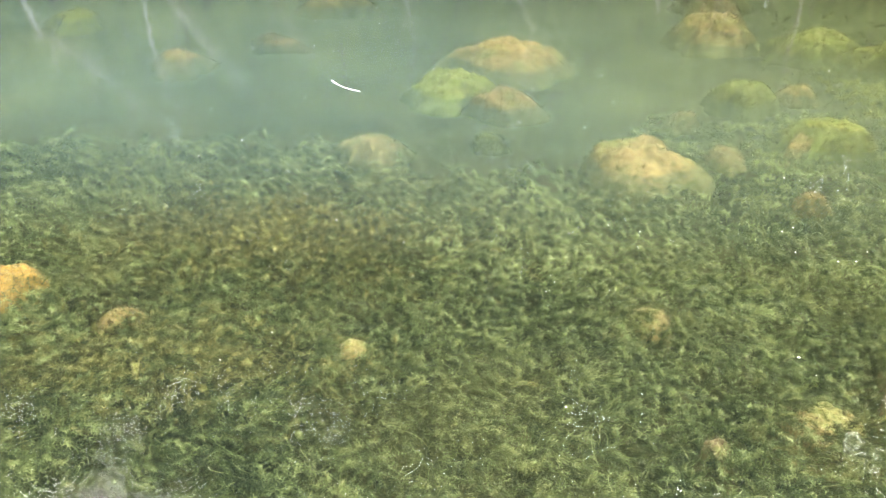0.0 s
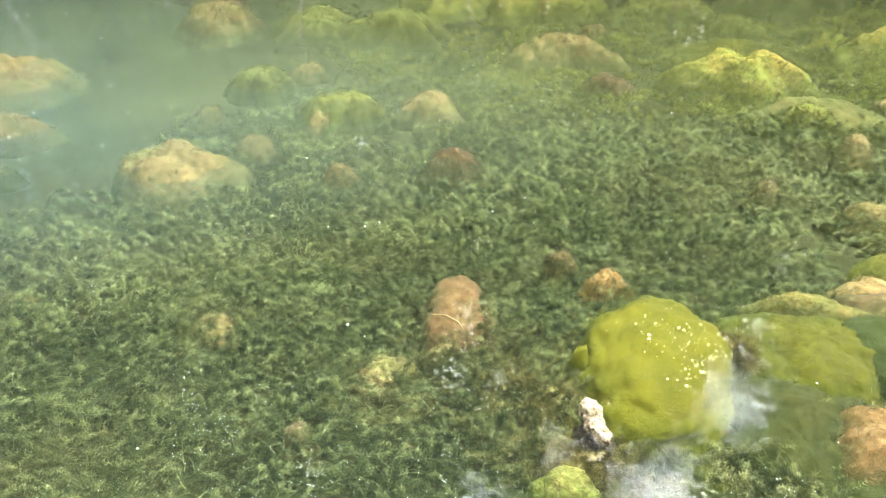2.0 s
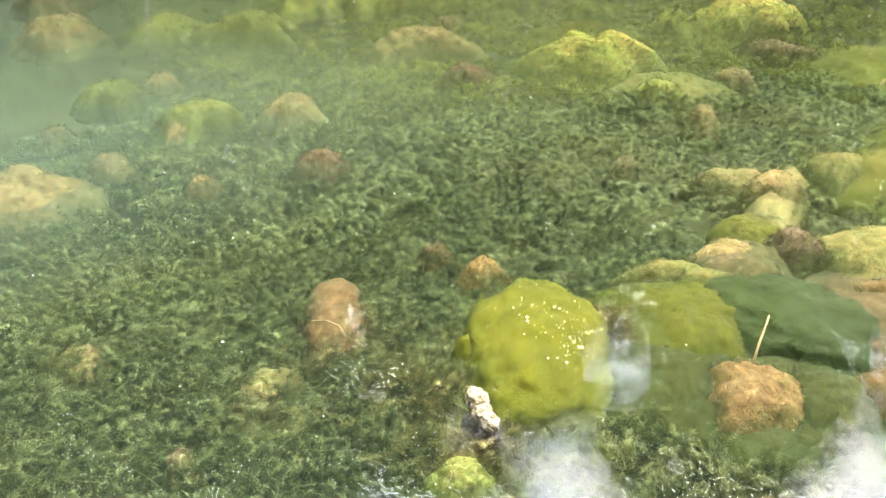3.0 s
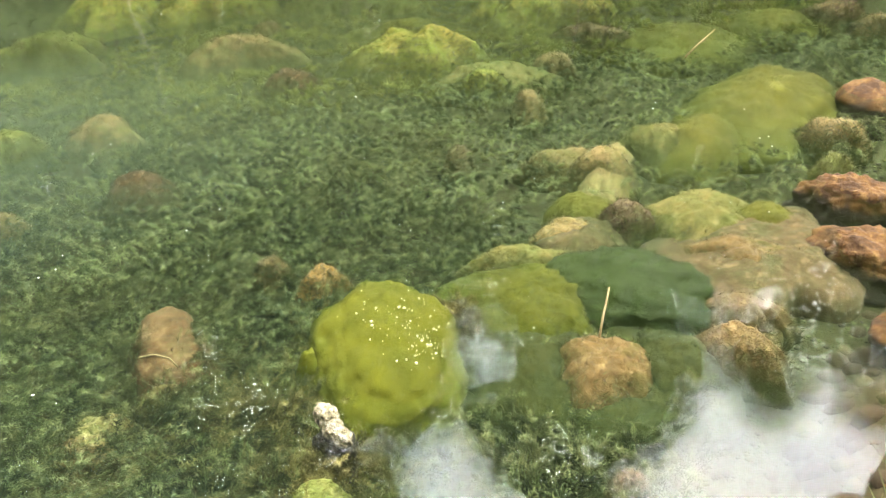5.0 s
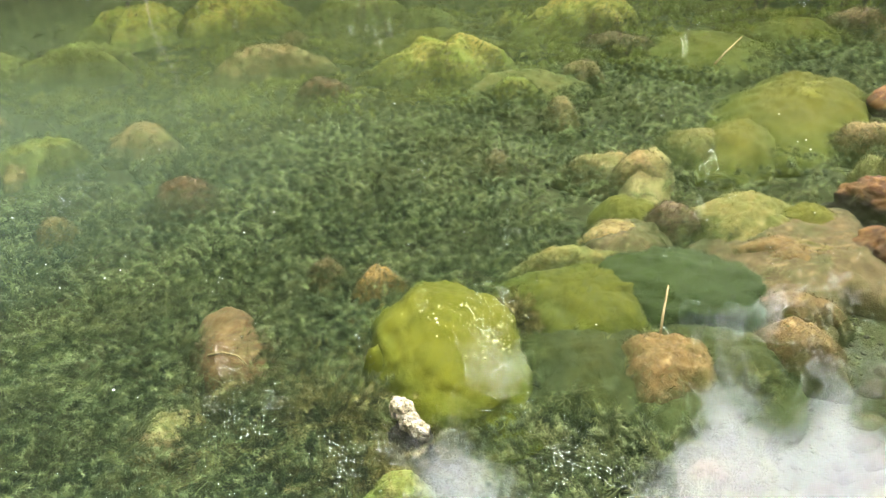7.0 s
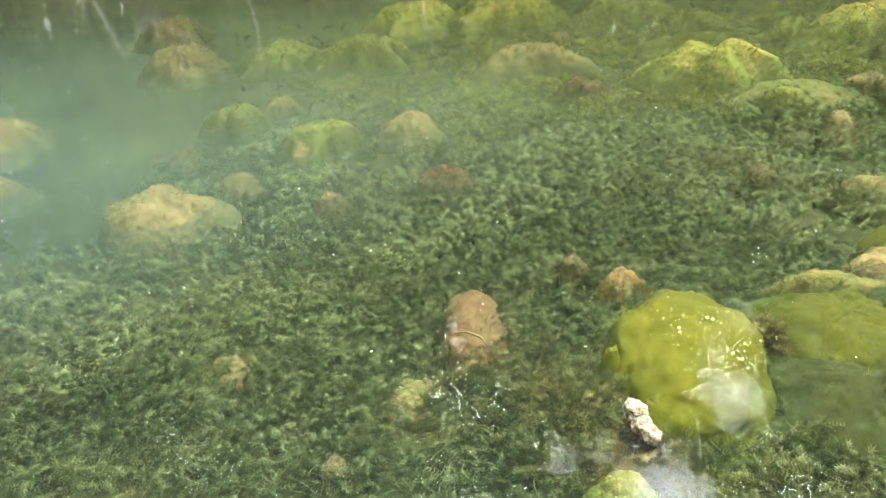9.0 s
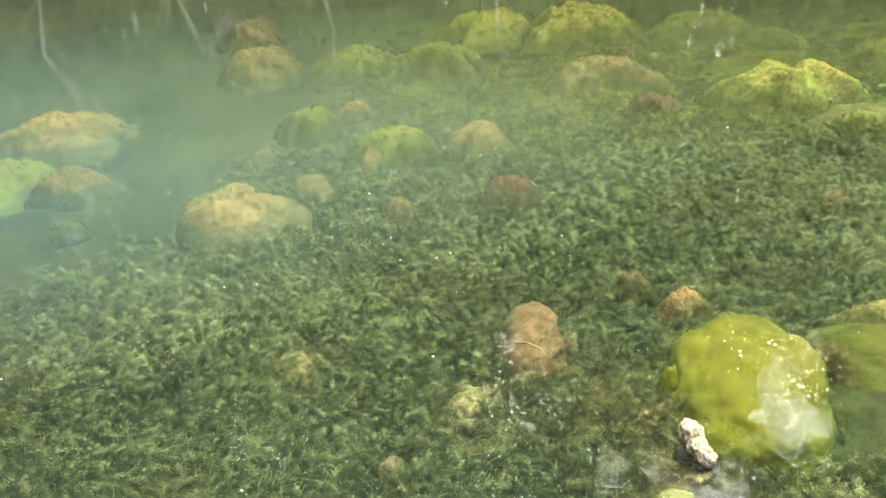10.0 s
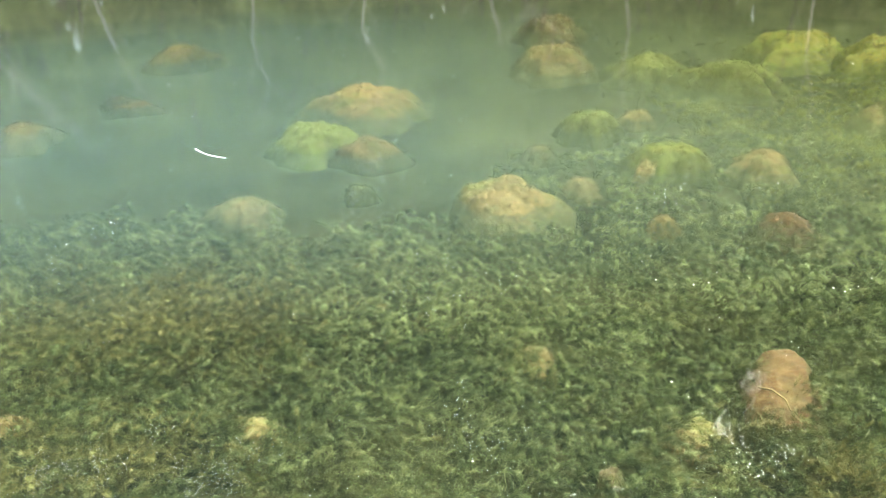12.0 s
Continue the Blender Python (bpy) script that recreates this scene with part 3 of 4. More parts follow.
stone("stone", RED, "reddish-brown stone beside dark weed", 4.38, 4.95, 0.52, 0.48, 0.17, -42)
stone("boulder", YELLOW, "long yellow-green boulder with a cream crown", 5.35, 4.50, 1.12, 0.66, 0.36, -42)
stone("boulder", GREEN, "green boulder in the far shallows", 6.96, 7.16, 1.10, 0.95, 0.32, -44)
stone("boulder", YELLOW, "broad yellow-green boulder with a cream edge", 7.50, 4.33, 1.42, 0.72, 0.40, -61)
stone("stone", TAN, "flat tan stone below a green boulder", 6.88, 3.69, 0.76, 0.36, 0.15, -63)
stone("stone", CREAM, "pale tan stone among dark weed", 5.94, 3.46, 0.36, 0.40, 0.11, -61)
stone("stone", YELLOW, "low yellow stone among weed", 5.27, 3.67, 0.40, 0.36, 0.11, -56)
stone("stone", CREAM, "small cream stone among dark weed", 4.95, 3.05, 0.26, 0.32, 0.09, -59)
stone("stone", TAN, "tan stone nearly hidden by weed", 3.93, 2.87, 0.20, 0.26, 0.03, -52)
stone("stone", TAN, "smooth tan stone near the inlet's bank", 8.61, 2.07, 0.50, 0.42, 0.17, -76)
stone("stone", CREAM, "flat cream stone near the inlet's bank", 8.27, 1.57, 0.55, 0.30, 0.14, -79)
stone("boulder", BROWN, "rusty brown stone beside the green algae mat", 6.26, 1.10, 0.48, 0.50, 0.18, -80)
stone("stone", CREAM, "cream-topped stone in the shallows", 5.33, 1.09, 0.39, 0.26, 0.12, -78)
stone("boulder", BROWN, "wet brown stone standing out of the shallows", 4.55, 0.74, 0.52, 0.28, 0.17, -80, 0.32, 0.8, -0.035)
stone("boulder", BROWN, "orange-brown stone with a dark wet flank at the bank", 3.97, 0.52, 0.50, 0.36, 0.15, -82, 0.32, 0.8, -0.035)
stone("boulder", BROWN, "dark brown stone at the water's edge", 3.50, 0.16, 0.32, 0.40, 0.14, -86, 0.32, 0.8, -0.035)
# ridge and mounds along the shallows
stone("stone", CREAM, "ragged cream silt ridge above the weed", 4.13, 2.23, 0.46, 0.28, 0.08, -60, 0.4)
stone("stone", CREAM, "lumpy cream silt ridge above the weed", 4.13, 2.00, 0.37, 0.30, 0.12, -63, 0.4)
stone("stone", GOLD, "yellow silted stone on the ridge", 4.72, 1.92, 0.44, 0.46, 0.11, -67, 0.3)
stone("silt_mound", MUD, "brown silt mound with a bent stalk", 3.69, 1.59, 0.30, 0.24, 0.13, -65, 0.35)
stone("stone", GOLD, "yellow-green stone covered in algae", 3.92, 1.30, 0.58, 0.60, 0.10, -71, 0.3)
stone("stone", OCHRE, "flat tan-brown slab in the shallows", 3.70, 0.96, 0.60, 0.44, 0.05, -75, 0.25)
stone("stone", OCHRE, "reddish-brown layered stone in the shallows", 3.20, 0.80, 0.34, 0.26, 0.07, -74, 0.3)
stone("stone", OCHRE, "cracked yellow-tan stone in the shallows", 2.93, 0.69, 0.36, 0.24, 0.10, -76, 0.3)
stone("stone", OCHRE, "rounded orange-tan stone with speckled silt", 2.54, 1.05, 0.46, 0.42, 0.105, -65, 0.25)
stone("stone", GOLD, "tan silt bank behind the algae", 3.07, 1.74, 0.62, 0.30, 0.08, -59, 0.35)
stone("stone", CREAM, "pale silted stone behind the algae", 3.42, 1.76, 0.36, 0.30, 0.07, -61, 0.35)
# stones in the weed bed
stone("stone", RED, "flat orange-brown stone with a pale twig on it", 1.66, 2.58, 0.30, 0.64, 0.04, -30, 0.18, 0.6)
stone("stone", TAN, "thin tan slab under a reddish stone", 1.47, 2.33, 0.25, 0.08, 0.0, -27)
stone("stone", TAN, "low tan stone half buried in weed", 1.18, 2.36, 0.34, 0.30, -0.018, -21)
stone("stone", TAN, "small tan stone in dark weed", 2.31, 2.71, 0.22, 0.20, 0.07, -37)
stone("stone", AMBER, "small bright tan stone in dark weed", 2.38, 2.42, 0.25, 0.23, 0.075, -41)
stone("stone", TAN, "tan patch of stone showing through weed", 0.64, 3.05, 0.27, 0.34, -0.02, -10)
stone("stone", MUD, "tiny brown stone under weed", 0.75, 2.14, 0.14, 0.15, -0.01, -17)
stone("stone", TAN, "orange-tan stone showing through weed", -0.62, 2.64, 0.27, 0.22, -0.005, 12)
stone("stone", TAN, "tan stone under olive weed", -1.70, 2.82, 0.26, 0.20, -0.005, 30)
stone("stone", AMBER, "bright yellow-orange stone above the weed", -2.31, 2.99, 0.40, 0.38, 0.14, 37)
stone("stone", TAN, "small orange-tan stone on the far bed", -2.49, 8.39, 0.36, 0.32, 0.10, 16)
stone("stone", TAN, "dim tan stone on the far bed", -3.06, 7.26, 0.48, 0.6, 0.14, 22)
stone("stone", GREEN, "green stone on the far bed", -5.01, 9.17, 0.58, 0.8, 0.16, 28)
stone("stone", TAN, "dim stone in the far shallows", -2.22, 10.6, 0.82, 0.70, 0.24, 11)
stone("stone", TAN, "dim flat stone on the far bed", -2.28, 8.01, 0.54, 0.32, 0.13, 15)
stone("stone", GREEN, "dull green algae covered stone close to the bank", 1.41, 1.40, 0.26, 0.2, 0.08, -39)
stone("stone", TAN, "small brown stone close to the bank", 2.06, 0.69, 0.15, 0.11, 0.04, -69)


def crusted_stone(label, x, y, turn):
    """A knobbly stone of three fused lumps that breaks the surface."""
    bm = bmesh.new()
    for ox, oy, oz, r in ((-0.050, 0.006, -0.012, 0.044), (0.010, -0.006, -0.022, 0.038), (0.058, -0.002, -0.024, 0.034), (0.0, 0.0, -0.13, 0.080)):
        made = bmesh.ops.create_icosphere(bm, subdivisions=4, radius=1.0)["verts"]
        for v in made:
            n = v.co.normalized()
            k = r * (1 + 0.30 * noise.fractal(n * 1.7 + Vector((ox * 90, oy * 70, 3.0)), 0.9, 2.0, 5))
            v.co = Vector((ox + n.x * k * 1.1, oy + n.y * k * 0.85, oz + n.z * k * (0.9 if oz > -0.1 else 1.3)))
    for f in bm.faces:
        f.smooth = True
    me = bpy.data.meshes.new("crusted_stone")
    bm.to_mesh(me)
    bm.free()
    me.materials.append(CRUST)
    ob = new("stone", me)
    ob.matrix_world = pose(x, y, WATER - 0.014, 0, 0, turn)
    return tagged(ob, label, "stone")


crusted_stone("white-crusted stone with pink stains breaking the surface", 1.61, 1.53, -103)


# ---- algae mounds ----
moss_boulder = stone("boulder", MOSS, "big boulder covered in bright yellow-green algae", 2.14, 1.80, 0.60, 0.98, 0.17, -45, 0.14, 0.7, fuzz=False)
stone("stone", MOSS, "pale green algae lump beside the big boulder", 1.87, 1.95, 0.16, 0.12, 0.08, 20, 0.3)
dark_mound = stone("boulder", DARKMOSS, "mound of dark green hair algae", 3.11, 1.27, 0.74, 0.64, 0.12, -66, 0.18, 0.6, fuzz=False)
olive_mound = mat("algae_mat", GOLDMOSS, "soft yellow-green algae mat beside a dark mound", 2.78, 1.54, 0.84, 0.86, 0.095, -58, 0.3, 0.05)
low_mound = mat("algae_mat", OLIVEMOSS, "low mat of dark green algae beside a tan stone", 2.75, 0.86, 0.46, 0.42, 0.05, -71)
side_mound = mat("algae_mat", OLIVEMOSS, "low dark olive algae mat below the big boulder", 2.42, 1.32, 0.74, 0.74, 0.045, -58, 0.45, 0.07)
broad_mat = mat("algae_mat", MIDMOSS, "broad yellow-green algae mat in the shallows", 6.05, 1.72, 1.15, 2.0, 0.13, -80)
ridge_mat = mat("algae_mat", MIDMOSS, "yellow-green algae band along the ridge", 5.05, 1.80, 0.60, 1.0, 0.10, -72)
small_mat = mat("algae_mat", MIDMOSS, "small yellow-green algae mat behind a silt mound", 3.72, 1.84, 0.42, 0.46, 0.07, -63)
bank_mat = mat("algae_mat", MIDMOSS, "small olive algae mat beside a brown stone", 4.13, 1.05, 0.42, 0.44, 0.05, -75)
far_mat = mat("algae_mat", MIDMOSS, "wide olive algae mat at the inlet's end", 7.5, 3.1, 1.4, 1.7, 0.07, -68)
end_mat = mat("algae_mat", MIDMOSS, "yellow-green algae mat near the inlet's bank", 8.5, 2.6, 0.95, 1.40, 0.08, -75)
beyond_mat = mat("algae_mat", MIDMOSS, "wide yellow-green algae growth between far boulders", 6.5, 5.7, 1.5, 1.8, 0.07, -45)
hair(beyond_mat, "yellow-green algae threads", 4000, 0.04, 0.003, ALGAE_MID, 17, 0.2)
thin_mat = mat("algae_mat", GOLD, "thin golden algae growth beyond the dark weed", 5.7, 3.95, 1.1, 0.9, 0.05, -55)
hair(thin_mat, "golden algae threads", 2500, 0.035, 0.0025, ALGAE_MID, 18, 0.2)
carpet = mat("algae_mat", OLIVEMOSS, "low green algae carpet round a tan stone", 2.62, 1.02, 0.95, 0.85, -0.005, -66)
silt_bank = mat("silt_bank", SILTBED, "low bank of tan silt and olive algae in the shallows", 3.75, 0.92, 0.95, 1.5, 0.03, -74, 0.5)
mat("silt_bank", SILTBED, "low tan silt bank between the algae mounds", 3.40, 1.66, 0.50, 0.80, 0.055, -62)
silt_ridge = mat("silt_bank", CREAM, "ragged pale silt ridge above the weed", 4.35, 2.05, 0.32, 1.0, 0.05, -68, 0.35)
stone("stone", GREEN, "small bright green stone beside a wet brown one", 4.78, 0.93, 0.22, 0.30, 0.09, -79)
stone("stone", YELLOW, "small yellow stone beyond the weed", 7.31, 5.15, 0.42, 0.55, 0.16, -54)
stone("stone", GREEN, "green stone in the far shallows", 7.08, 6.2, 0.56, 0.8, 0.2, -44)
stone("stone", TAN, "small tan stone behind a long boulder", 5.61, 6.75, 0.33, 0.42, 0.15, -39)
hair(silt_ridge, "pale silt threads", 2500, 0.03, 0.0014, PALE_SILT, 16, 0.2)
hair(silt_bank, "brown silt threads", 6000, 0.02, 0.0012, SILT, 15, 0.2)
hair(far_mat, "olive algae threads", 7000, 0.03, 0.0022, ALGAE_MID, 8, 0.2)
hair(end_mat, "yellow-green algae threads", 4000, 0.03, 0.0022, ALGAE_MID, 9, 0.2)
hair(moss_boulder, "bright yellow-green algae threads", 11000, 0.022, 0.0009, ALGAE_HAIR, 1, 0.4)
hair(olive_mound, "soft yellow-green algae threads", 4000, 0.030, 0.0010, ALGAE_HAIR, 2, 0.2)
hair(olive_mound, "dark green algae threads", 4000, 0.030, 0.0010, ALGAE_DARK, 22, 0.2)
hair(dark_mound, "long dark green algae threads", 14000, 0.040, 0.0010, ALGAE_DARK, 3)
hair(low_mound, "dark green algae threads", 4000, 0.030, 0.0010, ALGAE_DARK, 4)
hair(side_mound, "dark green algae threads", 6000, 0.030, 0.0010, ALGAE_DARK, 5, 0.2)
hair(broad_mat, "yellow-green algae threads", 12000, 0.022, 0.0016, ALGAE_MID, 6, 0.2)
hair(ridge_mat, "yellow-green algae threads", 5000, 0.028, 0.0016, ALGAE_MID, 7, 0.2)
hair(small_mat, "yellow-green algae threads", 2000, 0.025, 0.0012, ALGAE_MID, 13, 0.2)
hair(bank_mat, "olive algae threads", 2000, 0.025, 0.0012, ALGAE_MID, 14, 0.2)
hair(carpet, "green algae threads", 7000, 0.035, 0.0011, ALGAE_DARK, 12)

# ---- weed bed ----
rng = np.random.default_rng(7)


def sprig(whorls, leaves, leaf, width, bend, r):
    """Quads of one sprig of unit length: whorls of narrow leaves along a stem that bends over."""
    quads, tint = [], []
    for i in range(whorls):
        t = (i + 0.6) / whorls
        c = np.array([bend * t * t, 0.0, t - 0.35 * bend * t * t])
        d = np.array([2 * bend * t, 0.0, 1 - 0.7 * bend * t])
        d /= np.linalg.norm(d)
        u = np.array([d[2], 0, -d[0]])
        w = np.array([0.0, 1.0, 0.0])
        for k in range(leaves):
            ang = 2 * math.pi * (k + 0.5 * (i % 2)) / leaves + r.uniform(-0.3, 0.3)
            out = math.cos(ang) * u + math.sin(ang) * w
            side = -math.sin(ang) * u + math.cos(ang) * w
            ln = leaf * r.uniform(0.75, 1.2) * (1.0 - 0.35 * t)
            tip = c + ln * (out * r.uniform(0.7, 0.95) + d * r.uniform(0.1, 0.75))
            foot = c + 0.12 * ln * out
            quads.append([foot - side * width, tip, foot + side * width])
            # darker foot, paler tip: shade inside the weed painted into the tint
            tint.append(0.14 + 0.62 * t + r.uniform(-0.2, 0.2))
    return np.array(quads), np.array(tint)


def plant_out(name, label, templates, x, y, z, size, az, lean, shade, material):
    """Sets sprigs out at places with their size, heading and lean, as one object."""
    pick = rng.integers(0, len(templates), len(x))
    all_q, all_t = [], []
    for n, (q, t) in enumerate(templates):
        s = pick == n
        if not s.any():
            continue
        ca, sa, cl, sl = np.cos(az[s]), np.sin(az[s]), np.cos(lean[s]), np.sin(lean[s])
        zero = np.zeros_like(ca)
        R = np.stack([np.stack([ca * cl, -sa, ca * sl], -1), np.stack([sa * cl, ca, sa * sl], -1), np.stack([-sl, zero, cl], -1)], 1)
        v = np.einsum("nij,qkj->nqki", R, q) * size[s][:, None, None, None]
        v += np.stack([x[s], y[s], z[s]], -1)[:, None, None, :]
        all_q.append(v.reshape(-1, 3, 3))
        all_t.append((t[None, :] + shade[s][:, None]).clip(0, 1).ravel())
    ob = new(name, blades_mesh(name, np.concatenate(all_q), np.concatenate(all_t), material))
    return tagged(ob, label, "water plant", kind="stuff")


def near_edge(x):
    """Where the weed begins beyond the stones of the shallows."""
    return np.interp(x, [-6, 0.0, 1.2, 1.7, 2.2, 2.6, 3.0, 3.9, 4.4, 5.6, 7.4], [0.6, 0.6, 0.6, 0.6, 0.6, 0.8, 1.5, 2.0, 1.2, 1.0, 1.2])


def scatter(n, x0, x1, y0, y1):
    return rng.uniform(x0, x1, n), rng.uniform(y0, y1, n)


def clumpy(x, y):
    return np.sin(7.1 * x + 2.0 * np.sin(3.3 * y)) * np.sin(6.3 * y + 1.7 * np.sin(2.9 * x + 1.0))


def weed(name, label, n, x0, x1, y0, y1, grow, templates, material, flat=0.0, bright=0.0):
    x, y = scatter(n, x0, x1, y0, y1)
    edge = far_edge(x) + 0.25 * wave(2 * x, 2 * y) - y
    keep = (edge > -0.25 * rng.random(n)) & (y > near_edge(x) - 0.1) & (rng.random(n) < 0.80 + 0.25 * clumpy(x, y))
    keep &= (clumpy(1.9 * x + 0.7, 2.3 * y) > -0.6) | (rng.random(n) < 0.25)
    x, y = x[keep], y[keep]
    n = len(x)
    size = grow * rng.uniform(0.7, 1.3, n)
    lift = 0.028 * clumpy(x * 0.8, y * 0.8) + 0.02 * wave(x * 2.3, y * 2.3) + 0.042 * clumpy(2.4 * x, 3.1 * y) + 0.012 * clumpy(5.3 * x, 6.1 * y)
    lean = rng.uniform(0.65, 1.45, n) + flat
    z = tops(x, y) + lift - size * 0.45 * np.cos(lean) - 0.02 * rng.random(n) - 0.01
    az = 0.2 + 0.8 * wave(0.8 * x, 0.8 * y) + rng.normal(0, 0.95, n)
    # tint follows lift: hollows get painted shade, tufts a lighter tone
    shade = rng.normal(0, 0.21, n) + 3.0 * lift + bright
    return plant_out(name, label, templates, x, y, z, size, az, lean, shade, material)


r0 = np.random.default_rng(3)
NEAR_SPRIGS = [sprig(9, 5, 0.29, 0.0135, 0.15 + 0.15 * k, r0) for k in range(7)]
DEEP_SPRIGS = [sprig(7, 4, 0.34, 0.030, 0.5 + 0.2 * k, r0) for k in range(3)]
FAR_SPRIGS = [sprig(10, 5, 0.23, 0.0135, 0.4 + 0.2 * k, r0) for k in range(5)]
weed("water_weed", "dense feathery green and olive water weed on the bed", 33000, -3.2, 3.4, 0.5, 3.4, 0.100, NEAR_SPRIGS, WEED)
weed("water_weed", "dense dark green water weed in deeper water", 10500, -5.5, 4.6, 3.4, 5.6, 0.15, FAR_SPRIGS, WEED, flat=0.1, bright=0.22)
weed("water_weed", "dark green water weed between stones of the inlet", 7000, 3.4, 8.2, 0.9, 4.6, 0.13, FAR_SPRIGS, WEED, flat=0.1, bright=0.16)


def weed_clump(label, n, cx, cy, sx, sy, lift, seed):
    """A raised bush of olive-brown weed."""
    r = np.random.default_rng(seed)
    x, y = cx + r.normal(0, sx, n), cy + r.normal(0, sy, n)
    near = np.exp(-0.5 * (((x - cx) / sx) ** 2 + ((y - cy) / sy) ** 2))
    size = 0.10 * r.uniform(0.7, 1.3, n)
    lean = r.uniform(0.4, 1.3, n)
    z = tops(x, y) + lift * near + 0.02 * clumpy(x, y) - size * 0.45 * np.cos(lean) - 0.015 * r.random(n)
    # tint pales by 0.25 towards the raised middle
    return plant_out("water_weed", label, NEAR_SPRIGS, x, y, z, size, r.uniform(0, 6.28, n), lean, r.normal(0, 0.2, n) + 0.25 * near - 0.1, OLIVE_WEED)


weed_clump("bushy olive-brown water weed rising above the bed", 1900, -1.15, 3.65, 0.50, 0.34, 0.085, 41)
weed_clump("brown water weed beside the algae boulder", 380, 1.60, 1.90, 0.22, 0.25, 0.03, 42)
weed_clump("dark brown weed tuft between two algae mounds", 260, 2.47, 1.72, 0.06, 0.10, 0.07, 43)
weed_clump("dark weed round the white-crusted stone", 260, 1.56, 1.50, 0.10, 0.11, 0.05, 45)
weed_clump("brownish water weed in the near bed", 900, -1.4, 2.45, 0.45, 0.22, 0.02, 44)


def sparse_weed(label, n, x0, x1, y0, y1, grow):
    x, y = scatter(n, x0, x1, y0, y1)
    keep = (rng.random(n) < 0.45 + 0.5 * clumpy(0.35 * x, 0.35 * y)) & (np.hypot(x, y) < 12.5)
    x, y = x[keep], y[keep]
    n = len(x)
    size = grow * rng.uniform(0.6, 1.4, n)
    z = ground_height(x, y) - 0.01
    az, lean = rng.uniform(0, 6.28, n), rng.uniform(0.1, 1.1, n)
    return plant_out("water_weed", label, FAR_SPRIGS, x, y, z, size, az, lean, rng.normal(0.0, 0.18, n), WEED)


def skirts(label):
    """Weed that crowds the foot of the stones and hangs over their edges."""
    xs, ys, zs, ss = [], [], [], []
    for x, y, w, d, turn, base, crown in PLACED:
        far = math.hypot(x, y)
        if y < 1.0 or y > 4.7 or w > 2:
            continue
        a = radians(turn)
        for _ in range(int(34 * (w + d))):
            ang = rng.uniform(0, 6.28)
            k = rng.uniform(0.82, 1.3)
            u, v = k * w / 2 * math.cos(ang), k * d / 2 * math.sin(ang)
            xs.append(x + u * math.cos(a) - v * math.sin(a))
            ys.append(y + u * math.sin(a) + v * math.cos(a))
            zs.append(base + (crown - base) * rng.uniform(0.25, 0.52) * (1.3 - 0.75 * (k - 0.86)))
            ss.append(rng.uniform(0.06, 0.11) * (1 + 0.06 * far))
    n = len(xs)
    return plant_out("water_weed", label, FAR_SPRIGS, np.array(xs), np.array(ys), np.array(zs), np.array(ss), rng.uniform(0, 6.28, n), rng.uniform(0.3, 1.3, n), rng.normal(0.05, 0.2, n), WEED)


skirts("water weed crowding the feet of the stones")


def deep_weed(label, n, x0, x1, y0, y1, grow, material, reach=4.2, bright=0.0):
    """Shorter weed that carries the bed on beyond the dense field."""
    x, y = scatter(n, x0, x1, y0, y1)
    keep = (y > far_edge(x) - 0.3) & (y < far_edge(x) + reach + 0.8 * wave(1.3 * x, 1.3 * y)) & (rng.random(n) < 0.62 + 0.35 * clumpy(0.5 * x, 0.5 * y))
    x, y = x[keep], y[keep]
    n = len(x)
    size = grow * rng.uniform(0.7, 1.3, n)
    lean = rng.uniform(0.5, 1.4, n)
    z = tops(x, y) + 0.0 + 0.05 * clumpy(0.7 * x, 0.7 * y) - 0.4 * size * np.cos(lean)
    # tint repeats the relief in z, painting shade into the hollows
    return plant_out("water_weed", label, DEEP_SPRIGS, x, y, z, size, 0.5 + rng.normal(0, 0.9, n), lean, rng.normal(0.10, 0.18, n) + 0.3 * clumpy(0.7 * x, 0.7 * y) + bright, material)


def edge_weed(label, n, x0, x1, y0, y1, grow):
    x, y = scatter(n, x0, x1, y0, y1)
    keep = rng.random(n) < smooth((x - x0) / 1.5) * (0.7 + 0.3 * clumpy(x, y)) + 0.1
    x, y = x[keep], y[keep]
    n = len(x)
    size = grow * rng.uniform(0.7, 1.3, n)
    lean = rng.uniform(0.5, 1.4, n)
    z = np.maximum(tops(x, y) - 0.03 - 0.4 * size * np.cos(lean), ground_height(x, y) - 0.01)
    return plant_out("water_weed", label, DEEP_SPRIGS, x, y, z, size, 0.5 + rng.normal(0, 0.9, n), lean, rng.normal(0.05, 0.18, n), WEED)



deep_weed("low green water weed thinning out on the deeper bed", 2600, 0.9, 4.2, 3.8, 7.0, 0.15, WEED, 1.7, 0.15)
deep_weed("yellow-green algae and low weed on the far bed", 9000, 2.9, 10.5, 2.2, 9.5, 0.19, BED_ALGAE)
edge_weed("scattered water weed off to the side of the bed", 2600, -7.5, -3.0, 0.35, 5.2, 0.2)
edge_weed("thin water weed near the bank", 2600, -3.2, 2.0, 0.30, 0.95, 0.12)
sparse_weed("thin scattered water weed on the deep bed", 1200, 2.5, 10.0, 6.0, 11.5, 0.22)


